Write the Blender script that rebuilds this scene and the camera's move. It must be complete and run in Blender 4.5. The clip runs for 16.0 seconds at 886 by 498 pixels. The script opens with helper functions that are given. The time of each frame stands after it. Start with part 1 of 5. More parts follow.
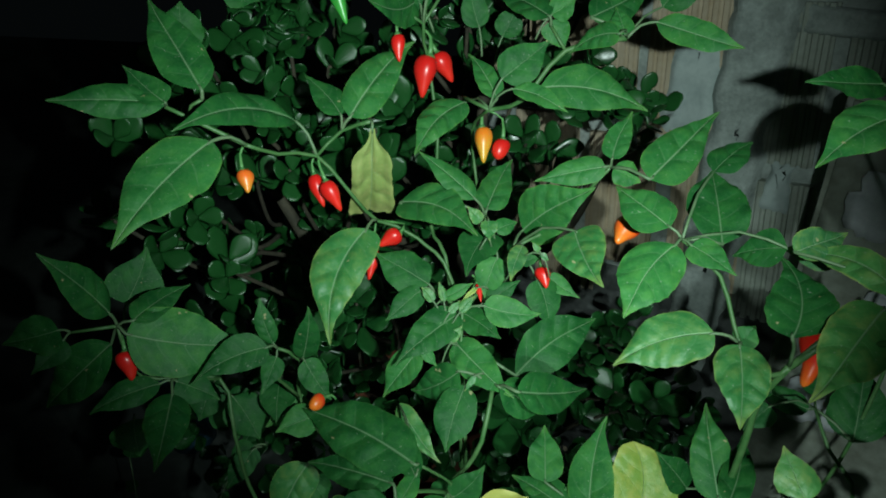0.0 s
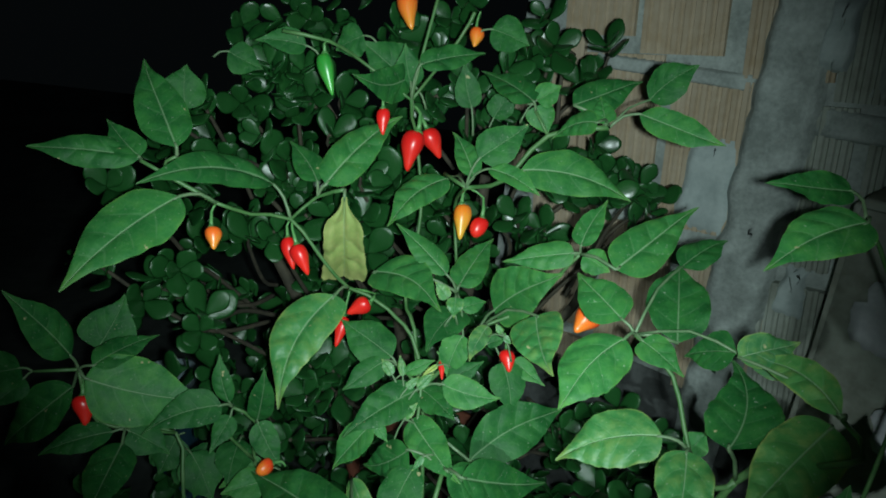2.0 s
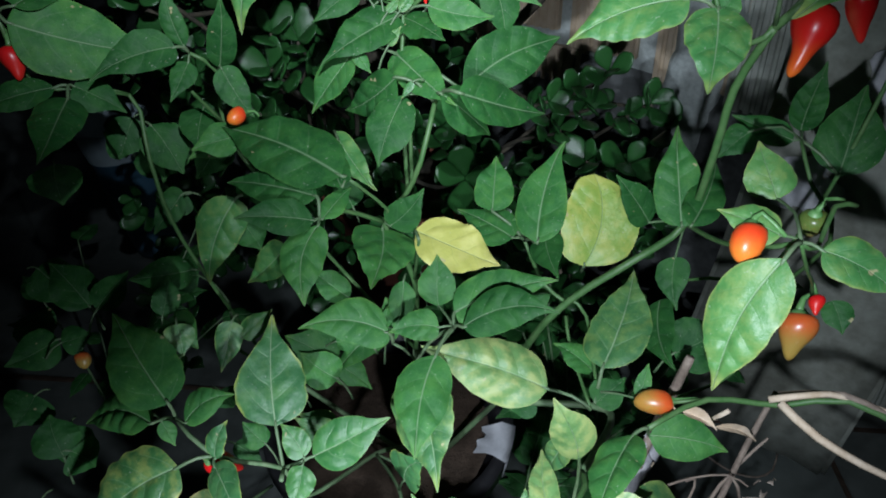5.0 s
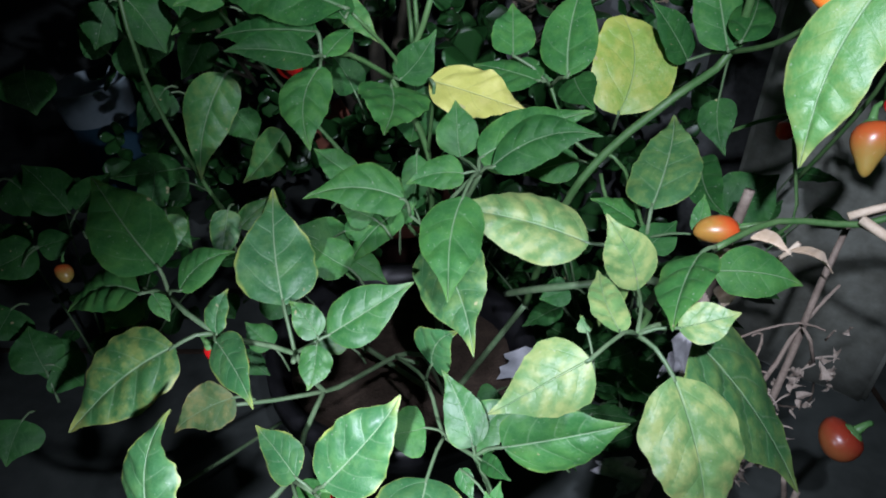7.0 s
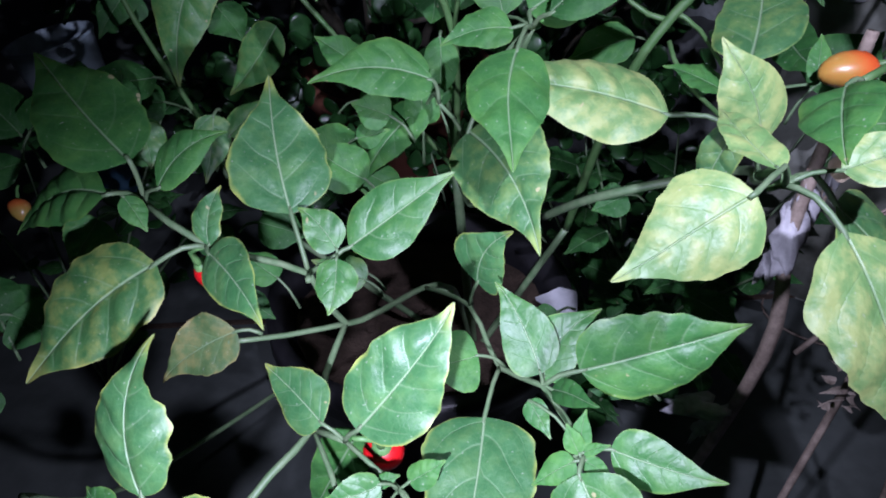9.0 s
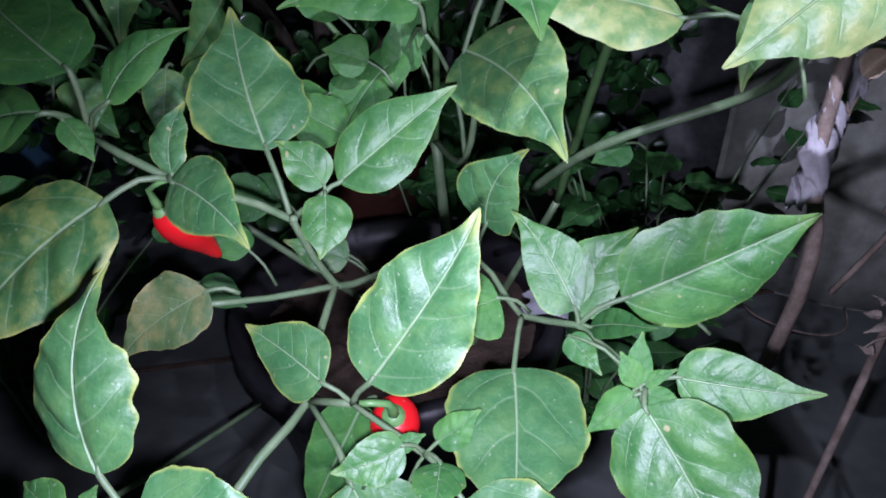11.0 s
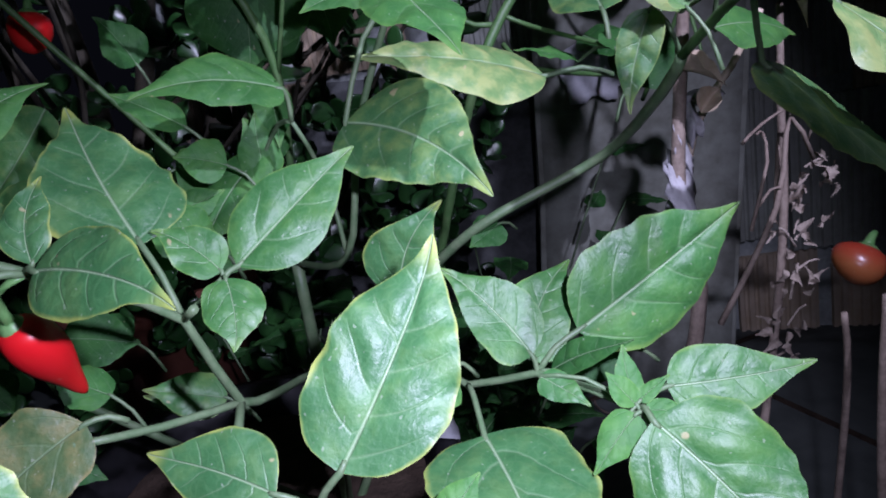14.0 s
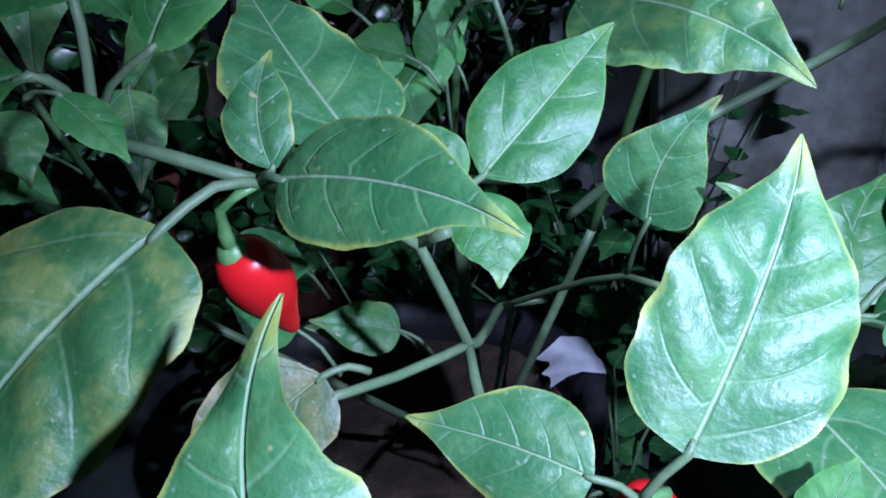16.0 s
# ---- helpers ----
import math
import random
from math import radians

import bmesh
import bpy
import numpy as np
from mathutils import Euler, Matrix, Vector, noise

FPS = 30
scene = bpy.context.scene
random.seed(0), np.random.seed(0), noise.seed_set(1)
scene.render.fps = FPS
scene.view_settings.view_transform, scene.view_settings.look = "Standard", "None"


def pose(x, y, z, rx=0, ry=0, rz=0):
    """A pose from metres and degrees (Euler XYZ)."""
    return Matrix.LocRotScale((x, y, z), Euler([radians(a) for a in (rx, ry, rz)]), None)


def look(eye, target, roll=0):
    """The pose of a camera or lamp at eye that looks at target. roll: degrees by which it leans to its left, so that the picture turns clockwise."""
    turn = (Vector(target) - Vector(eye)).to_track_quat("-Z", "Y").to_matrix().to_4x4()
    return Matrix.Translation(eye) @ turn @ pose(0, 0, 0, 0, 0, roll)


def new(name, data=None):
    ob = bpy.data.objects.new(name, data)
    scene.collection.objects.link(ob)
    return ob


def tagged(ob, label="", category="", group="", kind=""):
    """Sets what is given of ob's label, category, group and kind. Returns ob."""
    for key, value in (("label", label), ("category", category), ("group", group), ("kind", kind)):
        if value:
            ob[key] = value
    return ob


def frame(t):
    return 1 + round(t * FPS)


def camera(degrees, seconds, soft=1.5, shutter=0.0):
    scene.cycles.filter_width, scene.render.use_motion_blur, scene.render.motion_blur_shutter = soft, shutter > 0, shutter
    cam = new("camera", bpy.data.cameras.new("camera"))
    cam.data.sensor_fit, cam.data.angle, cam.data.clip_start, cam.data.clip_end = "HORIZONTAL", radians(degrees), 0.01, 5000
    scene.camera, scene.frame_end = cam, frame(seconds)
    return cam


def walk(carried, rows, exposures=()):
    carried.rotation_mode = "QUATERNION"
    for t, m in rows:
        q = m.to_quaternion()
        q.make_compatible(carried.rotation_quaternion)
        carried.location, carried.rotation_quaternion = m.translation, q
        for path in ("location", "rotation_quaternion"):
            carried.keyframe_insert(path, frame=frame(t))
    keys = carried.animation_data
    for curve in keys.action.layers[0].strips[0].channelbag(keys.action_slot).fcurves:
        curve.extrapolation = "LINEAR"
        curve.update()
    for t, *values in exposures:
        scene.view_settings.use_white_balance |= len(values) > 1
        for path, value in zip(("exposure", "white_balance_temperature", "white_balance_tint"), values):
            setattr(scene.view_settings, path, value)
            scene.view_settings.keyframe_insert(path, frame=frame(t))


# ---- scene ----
cam = camera(64.5, 16.0, soft=1.9)
PATH = [
    (0, (0.027, 0.019, 1.252), (0.026, 1.805, 0.35), 2.5),
    (0.5, (0.037, 0.019, 1.24), (-0.069, 1.774, 0.288), 4.1),
    (1, (0.06, 0.021, 1.244), (-0.088, 1.784, 0.311), 6.0),
    (1.5, (0.072, 0.026, 1.257), (-0.126, 1.845, 0.451), 5.4),
    (2, (0.082, 0.026, 1.254), (-0.076, 1.886, 0.537), 5.5),
    (2.5, (0.075, 0.04, 1.247), (-0.096, 1.901, 0.536), 3.7),
    (3, (0.074, 0.045, 1.24), (-0.036, 1.907, 0.518), 3.8),
    (3.5, (0.076, 0.042, 1.221), (-0.012, 1.88, 0.439), 3.0),
    (4, (0.072, 0.033, 1.193), (0.003, 1.757, 0.181), 2.8),
    (4.5, (0.067, 0.018, 1.156), (0.043, 1.646, -0.006), 3.9),
    (5, (0.07, 0.018, 1.138), (0.091, 1.611, -0.071), 4.2),
    (5.2, (0.068, 0.019, 1.13), (0.092, 1.586, -0.113), 3.9),
    (7.3, (0.053, 0.001, 1.025), (0.091, 1.624, -0.142), 0.4),
    (7.5, (0.048, 0.005, 1.019), (0.065, 1.628, -0.15), -1.0),
    (8, (0.051, 0.009, 1.011), (0.069, 1.632, -0.157), -2.0),
    (8.5, (0.039, 0.026, 0.975), (0.113, 1.627, -0.222), -0.2),
    (8.7, (0.036, 0.031, 0.967), (0.103, 1.632, -0.229), -0.7),
    (10.8, (0.016, 0.046, 0.906), (0.224, 1.713, -0.18), -2.3),
    (11, (0.01, 0.045, 0.895), (0.25, 1.733, -0.15), -2.1),
    (11.5, (0.001, 0.042, 0.882), (0.302, 1.775, -0.069), -2.3),
    (12, (-0.012, 0.039, 0.866), (0.346, 1.776, -0.059), -2.9),
    (12.5, (-0.023, 0.042, 0.857), (0.451, 1.831, 0.1), -3.1),
    (13, (-0.032, 0.043, 0.844), (0.497, 1.844, 0.154), -2.6),
    (13.5, (-0.033, 0.045, 0.843), (0.659, 1.82, 0.234), -4.0),
    (14, (-0.03, 0.065, 0.849), (0.836, 1.766, 0.254), -5.1),
    (14.5, (-0.042, 0.075, 0.843), (0.869, 1.753, 0.247), -5.7),
    (15, (-0.063, 0.09, 0.831), (0.793, 1.78, 0.187), -5.1),
    (15.5, (-0.068, 0.11, 0.825), (0.745, 1.805, 0.14), -5.6),
    (16, (-0.064, 0.131, 0.838), (0.642, 1.822, 0.038), -5.8),
]
walk(cam, [(t, look(eye, target, roll)) for t, eye, target, roll in PATH], exposures=((0, 0.0, 5700, -17), (1, -0.05, 5700, -19), (1.5, -0.02, 5600, -13), (2.5, 0.03, 5600, -11), (3.5, 0.14, 5650, -4), (4, 0.24, 5550, 4), (5, 0.35, 5450, 11), (8, 0.62, 5350, 29), (8.6, 0.70, 5230, 35), (11, 0.52, 5300, 40), (13.5, 0.45, 5250, 42), (15, 0.46, 5150, 38), (16, 0.66, 4600, 32)))

# ---- light: fixed stand-ins for the walker's phone torch, and the dark of night ----
world = bpy.data.worlds.new("night")
scene.world = world
world.use_nodes = True
world.node_tree.nodes["Background"].inputs[0].default_value = (0.75, 0.82, 0.9, 1)
world.node_tree.nodes["Background"].inputs[1].default_value = 0.0022


def torch_stand_in(eye, target, watts, spread):
    lamp = bpy.data.lights.new("torch_stand_in", "SPOT")
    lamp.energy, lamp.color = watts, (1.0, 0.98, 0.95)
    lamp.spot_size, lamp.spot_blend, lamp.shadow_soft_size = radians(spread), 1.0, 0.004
    new("torch_stand_in", lamp).matrix_world = look(eye, target)


# three fixed lamps stand in for one carried torch: upper, middle and lower way
torch_stand_in((0.095, 0.02, 1.255), (0.022, 0.52, 1.115), 14.5, 74)
torch_stand_in((0.090, 0.010, 1.09), (0.152, 0.29, 0.880), 6.3, 72)
torch_stand_in((0.010, 0.062, 0.870), (0.020, 0.20, 0.733), 2.9, 110)


# ---- materials ----
def material(name):
    m = bpy.data.materials.new(name)
    m.use_nodes = True
    return m, m.node_tree.nodes, m.node_tree.links, m.node_tree.nodes["Principled BSDF"]


def value(nt, links, op, a, b=None, c=None, clamp=False):
    n = nt.new("ShaderNodeMath")
    n.operation, n.use_clamp = op, clamp
    for k, v in enumerate((a, b, c)):
        if v is None:
            continue
        if isinstance(v, (int, float)):
            n.inputs[k].default_value = v
        else:
            links.new(v, n.inputs[k])
    return n.outputs[0]


def mix(nt, links, fac, a, b):
    n = nt.new("ShaderNodeMix")
    n.data_type = "RGBA"
    for k, v in ((0, fac), (6, a), (7, b)):
        if isinstance(v, (int, float)):
            n.inputs[k].default_value = v
        elif isinstance(v, tuple):
            n.inputs[k].default_value = (*v, 1)
        else:
            links.new(v, n.inputs[k])
    return n.outputs[2]


def noise_tex(nt, links, scale, detail=3.0, rough=0.55, vec=None):
    n = nt.new("ShaderNodeTexNoise")
    n.inputs["Scale"].default_value, n.inputs["Detail"].default_value, n.inputs["Roughness"].default_value = scale, detail, rough
    if vec is not None:
        links.new(vec, n.inputs["Vector"])
    return n.outputs["Fac"]


def step(nt, links, v, lo, hi):
    n = nt.new("ShaderNodeMapRange")
    n.interpolation_type = "SMOOTHSTEP"
    n.inputs[1].default_value, n.inputs[2].default_value = lo, hi
    links.new(v, n.inputs[0])
    return n.outputs[0]


def bump(nt, links, height, strength, distance, bsdf, after=None):
    n = nt.new("ShaderNodeBump")
    n.inputs["Strength"].default_value, n.inputs["Distance"].default_value = strength, distance
    links.new(height, n.inputs["Height"])
    if after is not None:
        links.new(after, n.inputs["Normal"])
    links.new(n.outputs[0], bsdf.inputs["Normal"])
    return n.outputs[0]


def leaf_material(name, green, deep, sick, mottle, rim, vein, gloss=0.60, inter=0.10, rough=0.37):
    """A pepper leaf: midrib and side veins on the blade's own maps, paler patches between the veins, a sallow rim."""
    m, nt, links, bsdf = material(name)

    def uv(layer):
        n, sep = nt.new("ShaderNodeUVMap"), nt.new("ShaderNodeSeparateXYZ")
        n.uv_map = layer
        links.new(n.outputs[0], sep.inputs[0])
        return sep.outputs

    blade_uv, width_uv, vein_uv = uv("blade"), uv("width"), uv("vein")
    u = blade_uv[0]
    across = value(nt, links, "ABSOLUTE", value(nt, links, "SUBTRACT", blade_uv[1], 0.5))
    side = value(nt, links, "ABSOLUTE", value(nt, links, "SUBTRACT", width_uv[1], 0.5))
    info = nt.new("ShaderNodeObjectInfo")
    geo = nt.new("ShaderNodeTexCoord")
    offset = nt.new("ShaderNodeVectorMath")
    offset.operation = "MULTIPLY_ADD"
    links.new(info.outputs["Random"], offset.inputs[0])
    offset.inputs[1].default_value = (7, 5, 3)
    links.new(geo.outputs["Object"], offset.inputs[2])
    wob = noise_tex(nt, links, 70, 2, 0.5, offset.outputs[0])
    fine = noise_tex(nt, links, 480, 3, 0.6, offset.outputs[0])
    patch = noise_tex(nt, links, 85, 4, 0.62, offset.outputs[0])
    bent = nt.new("ShaderNodeVectorMath")
    bent.operation = "MULTIPLY_ADD"
    spread = nt.new("ShaderNodeTexNoise")
    spread.inputs["Scale"].default_value = 160
    links.new(offset.outputs[0], spread.inputs["Vector"])
    links.new(spread.outputs["Color"], bent.inputs[0])
    bent.inputs[1].default_value = (0.006, 0.006, 0.006)
    links.new(offset.outputs[0], bent.inputs[2])
    cells = nt.new("ShaderNodeTexVoronoi")
    cells.feature = "DISTANCE_TO_EDGE"
    cells.inputs["Scale"].default_value = 240
    links.new(bent.outputs[0], cells.inputs["Vector"])
    net = value(nt, links, "SUBTRACT", 1.0, step(nt, links, cells.outputs["Distance"], 0.0, 0.09))
    # side veins, thinner towards the rim
    ridge = value(nt, links, "ABSOLUTE", value(nt, links, "SUBTRACT", value(nt, links, "FRACT", vein_uv[0]), 0.5))
    ridge = value(nt, links, "SUBTRACT", 0.5, ridge)
    thin = value(nt, links, "MULTIPLY_ADD", side, -0.07, 0.070)
    sidev = value(nt, links, "SUBTRACT", 1.0, value(nt, links, "DIVIDE", ridge, thin), clamp=True)
    sidev = value(nt, links, "MULTIPLY", sidev, value(nt, links, "SUBTRACT", 1.0, step(nt, links, side, 0.30, 0.47)))
    ribw = value(nt, links, "MULTIPLY_ADD", u, -0.0056, 0.0088)
    rib = value(nt, links, "SUBTRACT", 1.4, value(nt, links, "DIVIDE", across, ribw), clamp=True)
    lines = value(nt, links, "MAXIMUM", value(nt, links, "MULTIPLY", sidev, 0.34 if vein >= 0.5 else 0.21), rib)
    tone = mix(nt, links, step(nt, links, patch, 0.3, 0.72), deep, green)
    var = value(nt, links, "MULTIPLY_ADD", info.outputs["Random"], 0.6, -0.1, clamp=True)
    tone = mix(nt, links, var, tone, deep)
    # the blade yellows between the veins first
    between = value(nt, links, "MULTIPLY_ADD", ridge, inter, value(nt, links, "MULTIPLY", across, 0.12))
    blotch = noise_tex(nt, links, 150, 3, 0.6, offset.outputs[0])
    blotch = value(nt, links, "MULTIPLY_ADD", patch, 0.45, value(nt, links, "MULTIPLY", blotch, 0.55))
    sal = value(nt, links, "MULTIPLY", step(nt, links, value(nt, links, "ADD", blotch, between), 0.48, 0.70), mottle)
    tone = mix(nt, links, sal, tone, sick)
    edge = value(nt, links, "MULTIPLY", step(nt, links, value(nt, links, "MULTIPLY_ADD", patch, 0.09, value(nt, links, "MULTIPLY_ADD", wob, 0.11, side)), 0.555, 0.625), rim)
    tip = value(nt, links, "MULTIPLY", step(nt, links, value(nt, links, "MULTIPLY_ADD", wob, 0.16, u), 0.88, 1.06), value(nt, links, "MULTIPLY", rim, 0.9))
    tone = mix(nt, links, value(nt, links, "MAXIMUM", edge, tip), tone, sick)
    tone = mix(nt, links, value(nt, links, "MULTIPLY", net, value(nt, links, "MULTIPLY", vein, 0.16)), tone, (0.20, 0.36, 0.16))
    tone = mix(nt, links, value(nt, links, "MULTIPLY", lines, min(1.0, 1.5 * vein)), tone, (0.27, 0.40, 0.22))
    # dust specks and small scars
    speck = value(nt, links, "MULTIPLY", step(nt, links, noise_tex(nt, links, 620, 1, 0.4, offset.outputs[0]), 0.72, 0.78), 0.27)
    tone = mix(nt, links, speck, tone, (0.5, 0.55, 0.45))
    scar = value(nt, links, "MULTIPLY", step(nt, links, noise_tex(nt, links, 130, 2, 0.5, offset.outputs[0]), 0.735, 0.765), 0.7)
    tone = mix(nt, links, scar, tone, (0.42, 0.38, 0.20))
    links.new(tone, bsdf.inputs["Base Color"])
    links.new(value(nt, links, "MULTIPLY_ADD", patch, 0.26, rough), bsdf.inputs["Roughness"])
    bsdf.inputs["Specular IOR Level"].default_value = gloss
    relief = value(nt, links, "MULTIPLY_ADD", patch, 0.45, value(nt, links, "MULTIPLY", fine, 0.30))
    puff = nt.new("ShaderNodeTexVoronoi")
    puff.feature = "SMOOTH_F1"
    puff.inputs["Scale"].default_value = 210
    links.new(bent.outputs[0], puff.inputs["Vector"])
    relief = value(nt, links, "SUBTRACT", relief, value(nt, links, "MULTIPLY", puff.outputs["Distance"], 0.30))
    relief = value(nt, links, "SUBTRACT", relief, value(nt, links, "MULTIPLY", lines, 0.45))
    bump(nt, links, relief, 0.7, 0.0012, bsdf)
    back = nt.new("ShaderNodeBsdfTranslucent")
    links.new(tone, back.inputs[0])
    both = nt.new("ShaderNodeMixShader")
    both.inputs[0].default_value = 0.14
    links.new(bsdf.outputs[0], both.inputs[1])
    links.new(back.outputs[0], both.inputs[2])
    links.new(both.outputs[0], nt["Material Output"].inputs[0])
    return m


LEAF = {
    "d": leaf_material("leaf dark green", (0.031, 0.130, 0.023), (0.017, 0.082, 0.017), (0.10, 0.24, 0.04), 0.08, 0.2, 0.28, 0.30, rough=0.50),
    "g": leaf_material("leaf green", (0.056, 0.198, 0.038), (0.033, 0.135, 0.029), (0.17, 0.32, 0.05), 0.12, 0.35, 0.40, 0.34, rough=0.48),
    "s": leaf_material("leaf glossy green", (0.056, 0.198, 0.040), (0.033, 0.135, 0.031), (0.20, 0.34, 0.06), 0.12, 0.5, 0.50, 0.64),
    "l": leaf_material("leaf light green", (0.078, 0.230, 0.052), (0.049, 0.175, 0.043), (0.26, 0.34, 0.08), 0.28, 0.7, 0.40),
    "e": leaf_material("leaf green with yellow rim", (0.064, 0.202, 0.059), (0.038, 0.140, 0.043), (0.36, 0.42, 0.08), 0.07, 0.85, 0.55),
    "m": leaf_material("leaf mottled", (0.073, 0.202, 0.058), (0.047, 0.150, 0.046), (0.26, 0.36, 0.085), 0.36, 0.9, 0.50, inter=0.15),
    "L": leaf_material("leaf pale green", (0.106, 0.265, 0.063), (0.074, 0.215, 0.050), (0.32, 0.38, 0.10), 0.32, 0.8, 0.40),
    "M": leaf_material("leaf blotched with yellow", (0.066, 0.185, 0.046), (0.040, 0.135, 0.036), (0.36, 0.38, 0.085), 0.42, 0.9, 0.50, inter=0.13),
    "v": leaf_material("leaf turning yellow", (0.28, 0.38, 0.055), (0.21, 0.34, 0.048), (0.47, 0.47, 0.10), 0.5, 0.6, 0.28),
    "Y": leaf_material("leaf yellowing", (0.17, 0.315, 0.095), (0.125, 0.26, 0.075), (0.345, 0.42, 0.135), 0.85, 0.8, 0.30, inter=0.19),
    "p": leaf_material("leaf pale yellow", (0.58, 0.59, 0.14), (0.50, 0.52, 0.11), (0.66, 0.63, 0.22), 0.4, 0.4, 0.25),
    "y": leaf_material("leaf withered yellow", (0.33, 0.39, 0.12), (0.25, 0.32, 0.09), (0.42, 0.42, 0.16), 0.5, 0.5, 0.25),
    "o": leaf_material("leaf olive brown", (0.085, 0.15, 0.045), (0.055, 0.11, 0.035), (0.26, 0.22, 0.075), 0.5, 1.0, 0.30),
}


def plain(name, a, b, scale, rough, relief=0.0, depth=0.001, spec=0.5, detail=4.0):
    """A surface of two tones that drift over it, with grain and relief."""
    m, nt, links, bsdf = material(name)
    geo = nt.new("ShaderNodeTexCoord")
    n1 = noise_tex(nt, links, scale, detail, 0.6, geo.outputs["Object"])
    n2 = noise_tex(nt, links, scale * 7, 3, 0.6, geo.outputs["Object"])
    f = value(nt, links, "MULTIPLY_ADD", n2, 0.35, value(nt, links, "MULTIPLY", n1, 0.75))
    links.new(mix(nt, links, step(nt, links, f, 0.32, 0.78), a, b), bsdf.inputs["Base Color"])
    links.new(value(nt, links, "MULTIPLY_ADD", n2, 0.25, rough - 0.12), bsdf.inputs["Roughness"])
    bsdf.inputs["Specular IOR Level"].default_value = spec
    if relief:
        bump(nt, links, f, relief, depth, bsdf)
    return m


STEM = plain("stem green", (0.075, 0.145, 0.06), (0.15, 0.21, 0.11), 120, 0.5, 0.4, 0.0008)
STEM_GREEN = plain("young stem green", (0.045, 0.125, 0.03), (0.095, 0.175, 0.06), 120, 0.5, 0.4, 0.0008)
CALYX = plain("calyx green", (0.07, 0.20, 0.05), (0.15, 0.30, 0.10), 150, 0.42, 0.3, 0.0006)
DRY = plain("dry leaf", (0.40, 0.31, 0.20), (0.62, 0.53, 0.40), 70, 0.8, 0.5, 0.001)
BARK = plain("bark pale", (0.13, 0.10, 0.075), (0.28, 0.23, 0.18), 90, 0.75, 0.6, 0.0015)
WITHER = plain("withered petals", (0.21, 0.17, 0.13), (0.38, 0.33, 0.27), 110, 0.85, 0.5, 0.001)


def skin(name, top, tip, turn=0.6):
    """A glossy pepper skin that ripens from one end."""
    m, nt, links, bsdf = material(name)
    geo = nt.new("ShaderNodeTexCoord")
    sep = nt.new("ShaderNodeSeparateXYZ")
    links.new(geo.outputs["Generated"], sep.inputs[0])
    n1 = noise_tex(nt, links, 90, 3, 0.6, geo.outputs["Object"])
    n2 = noise_tex(nt, links, 420, 2, 0.5, geo.outputs["Object"])
    way = value(nt, links, "MULTIPLY_ADD", n1, 0.3, value(nt, links, "SUBTRACT", 1.0, sep.outputs[2]))
    tone = mix(nt, links, step(nt, links, way, turn - 0.25, turn + 0.45), top, tip)
    speck = value(nt, links, "MULTIPLY", step(nt, links, n2, 0.66, 0.78), 0.12)
    links.new(mix(nt, links, speck, tone, (0.75, 0.5, 0.35)), bsdf.inputs["Base Color"])
    links.new(value(nt, links, "MULTIPLY_ADD", n1, 0.16, 0.24), bsdf.inputs["Roughness"])
    bsdf.inputs["Specular IOR Level"].default_value = 0.5
    bsdf.inputs["Subsurface Weight"].default_value = 0.12
    bsdf.inputs["Subsurface Radius"].default_value = (0.004, 0.0012, 0.0006)
    bump(nt, links, n1, 0.12, 0.0006, bsdf)
    return m


SKIN = {
    "r": skin("pepper red", (0.58, 0.010, 0.010), (0.66, 0.022, 0.014)),
    "R": skin("pepper red with orange tip", (0.66, 0.014, 0.010), (0.80, 0.20, 0.02), 0.85),
    "R2": skin("pepper orange red", (0.72, 0.060, 0.012), (0.78, 0.20, 0.02)),
    "o": skin("pepper orange", (0.72, 0.13, 0.015), (0.70, 0.26, 0.03)),
    "y": skin("pepper orange yellow", (0.72, 0.20, 0.015), (0.66, 0.36, 0.035), 0.5),
    "O": skin("pepper orange over green", (0.52, 0.075, 0.013), (0.38, 0.20, 0.035), 0.5),
    "b": skin("pepper ripening from green to orange", (0.50, 0.10, 0.02), (0.32, 0.22, 0.045), 0.5),
    "B": skin("pepper brown red", (0.30, 0.040, 0.018), (0.26, 0.085, 0.026), 0.5),
    "g": skin("pepper green", (0.05, 0.23, 0.03), (0.09, 0.33, 0.05)),
    "G": skin("pepper olive green", (0.10, 0.15, 0.03), (0.17, 0.16, 0.045)),
}
JADE = plain("jade leaf", (0.010, 0.045, 0.010), (0.023, 0.082, 0.017), 60, 0.33, 0.25, 0.0008, 0.5)
JADE_WOOD = plain("jade wood", (0.025, 0.024, 0.016), (0.075, 0.066, 0.042), 70, 0.8, 0.6, 0.0015)
BRICK = plain("hollow brick", (0.40, 0.32, 0.21), (0.52, 0.45, 0.34), 14, 0.85, 0.35, 0.001, 0.2)
WASHED = plain("brick washed with cement", (0.28, 0.30, 0.25), (0.43, 0.465, 0.41), 16, 0.85, 0.4, 0.001, 0.2)
MORTAR = plain("grey mortar", (0.25, 0.28, 0.26), (0.50, 0.55, 0.52), 26, 0.9, 0.9, 0.004, 0.2, 7)
# the torch's fall-off with distance is put into this coat's colour
DARK_COAT = plain("cement coat darkened for shade", (0.050, 0.054, 0.052), (0.125, 0.135, 0.130), 18, 0.9, 0.6, 0.002, 0.2, 6)
PALE = plain("pale cement wash", (0.36, 0.42, 0.41), (0.52, 0.58, 0.56), 22, 0.85, 0.6, 0.002, 0.2, 6)
FLOOR = plain("dark cement floor", (0.046, 0.055, 0.049), (0.105, 0.120, 0.110), 6, 0.7, 0.4, 0.001, 0.3, 7)
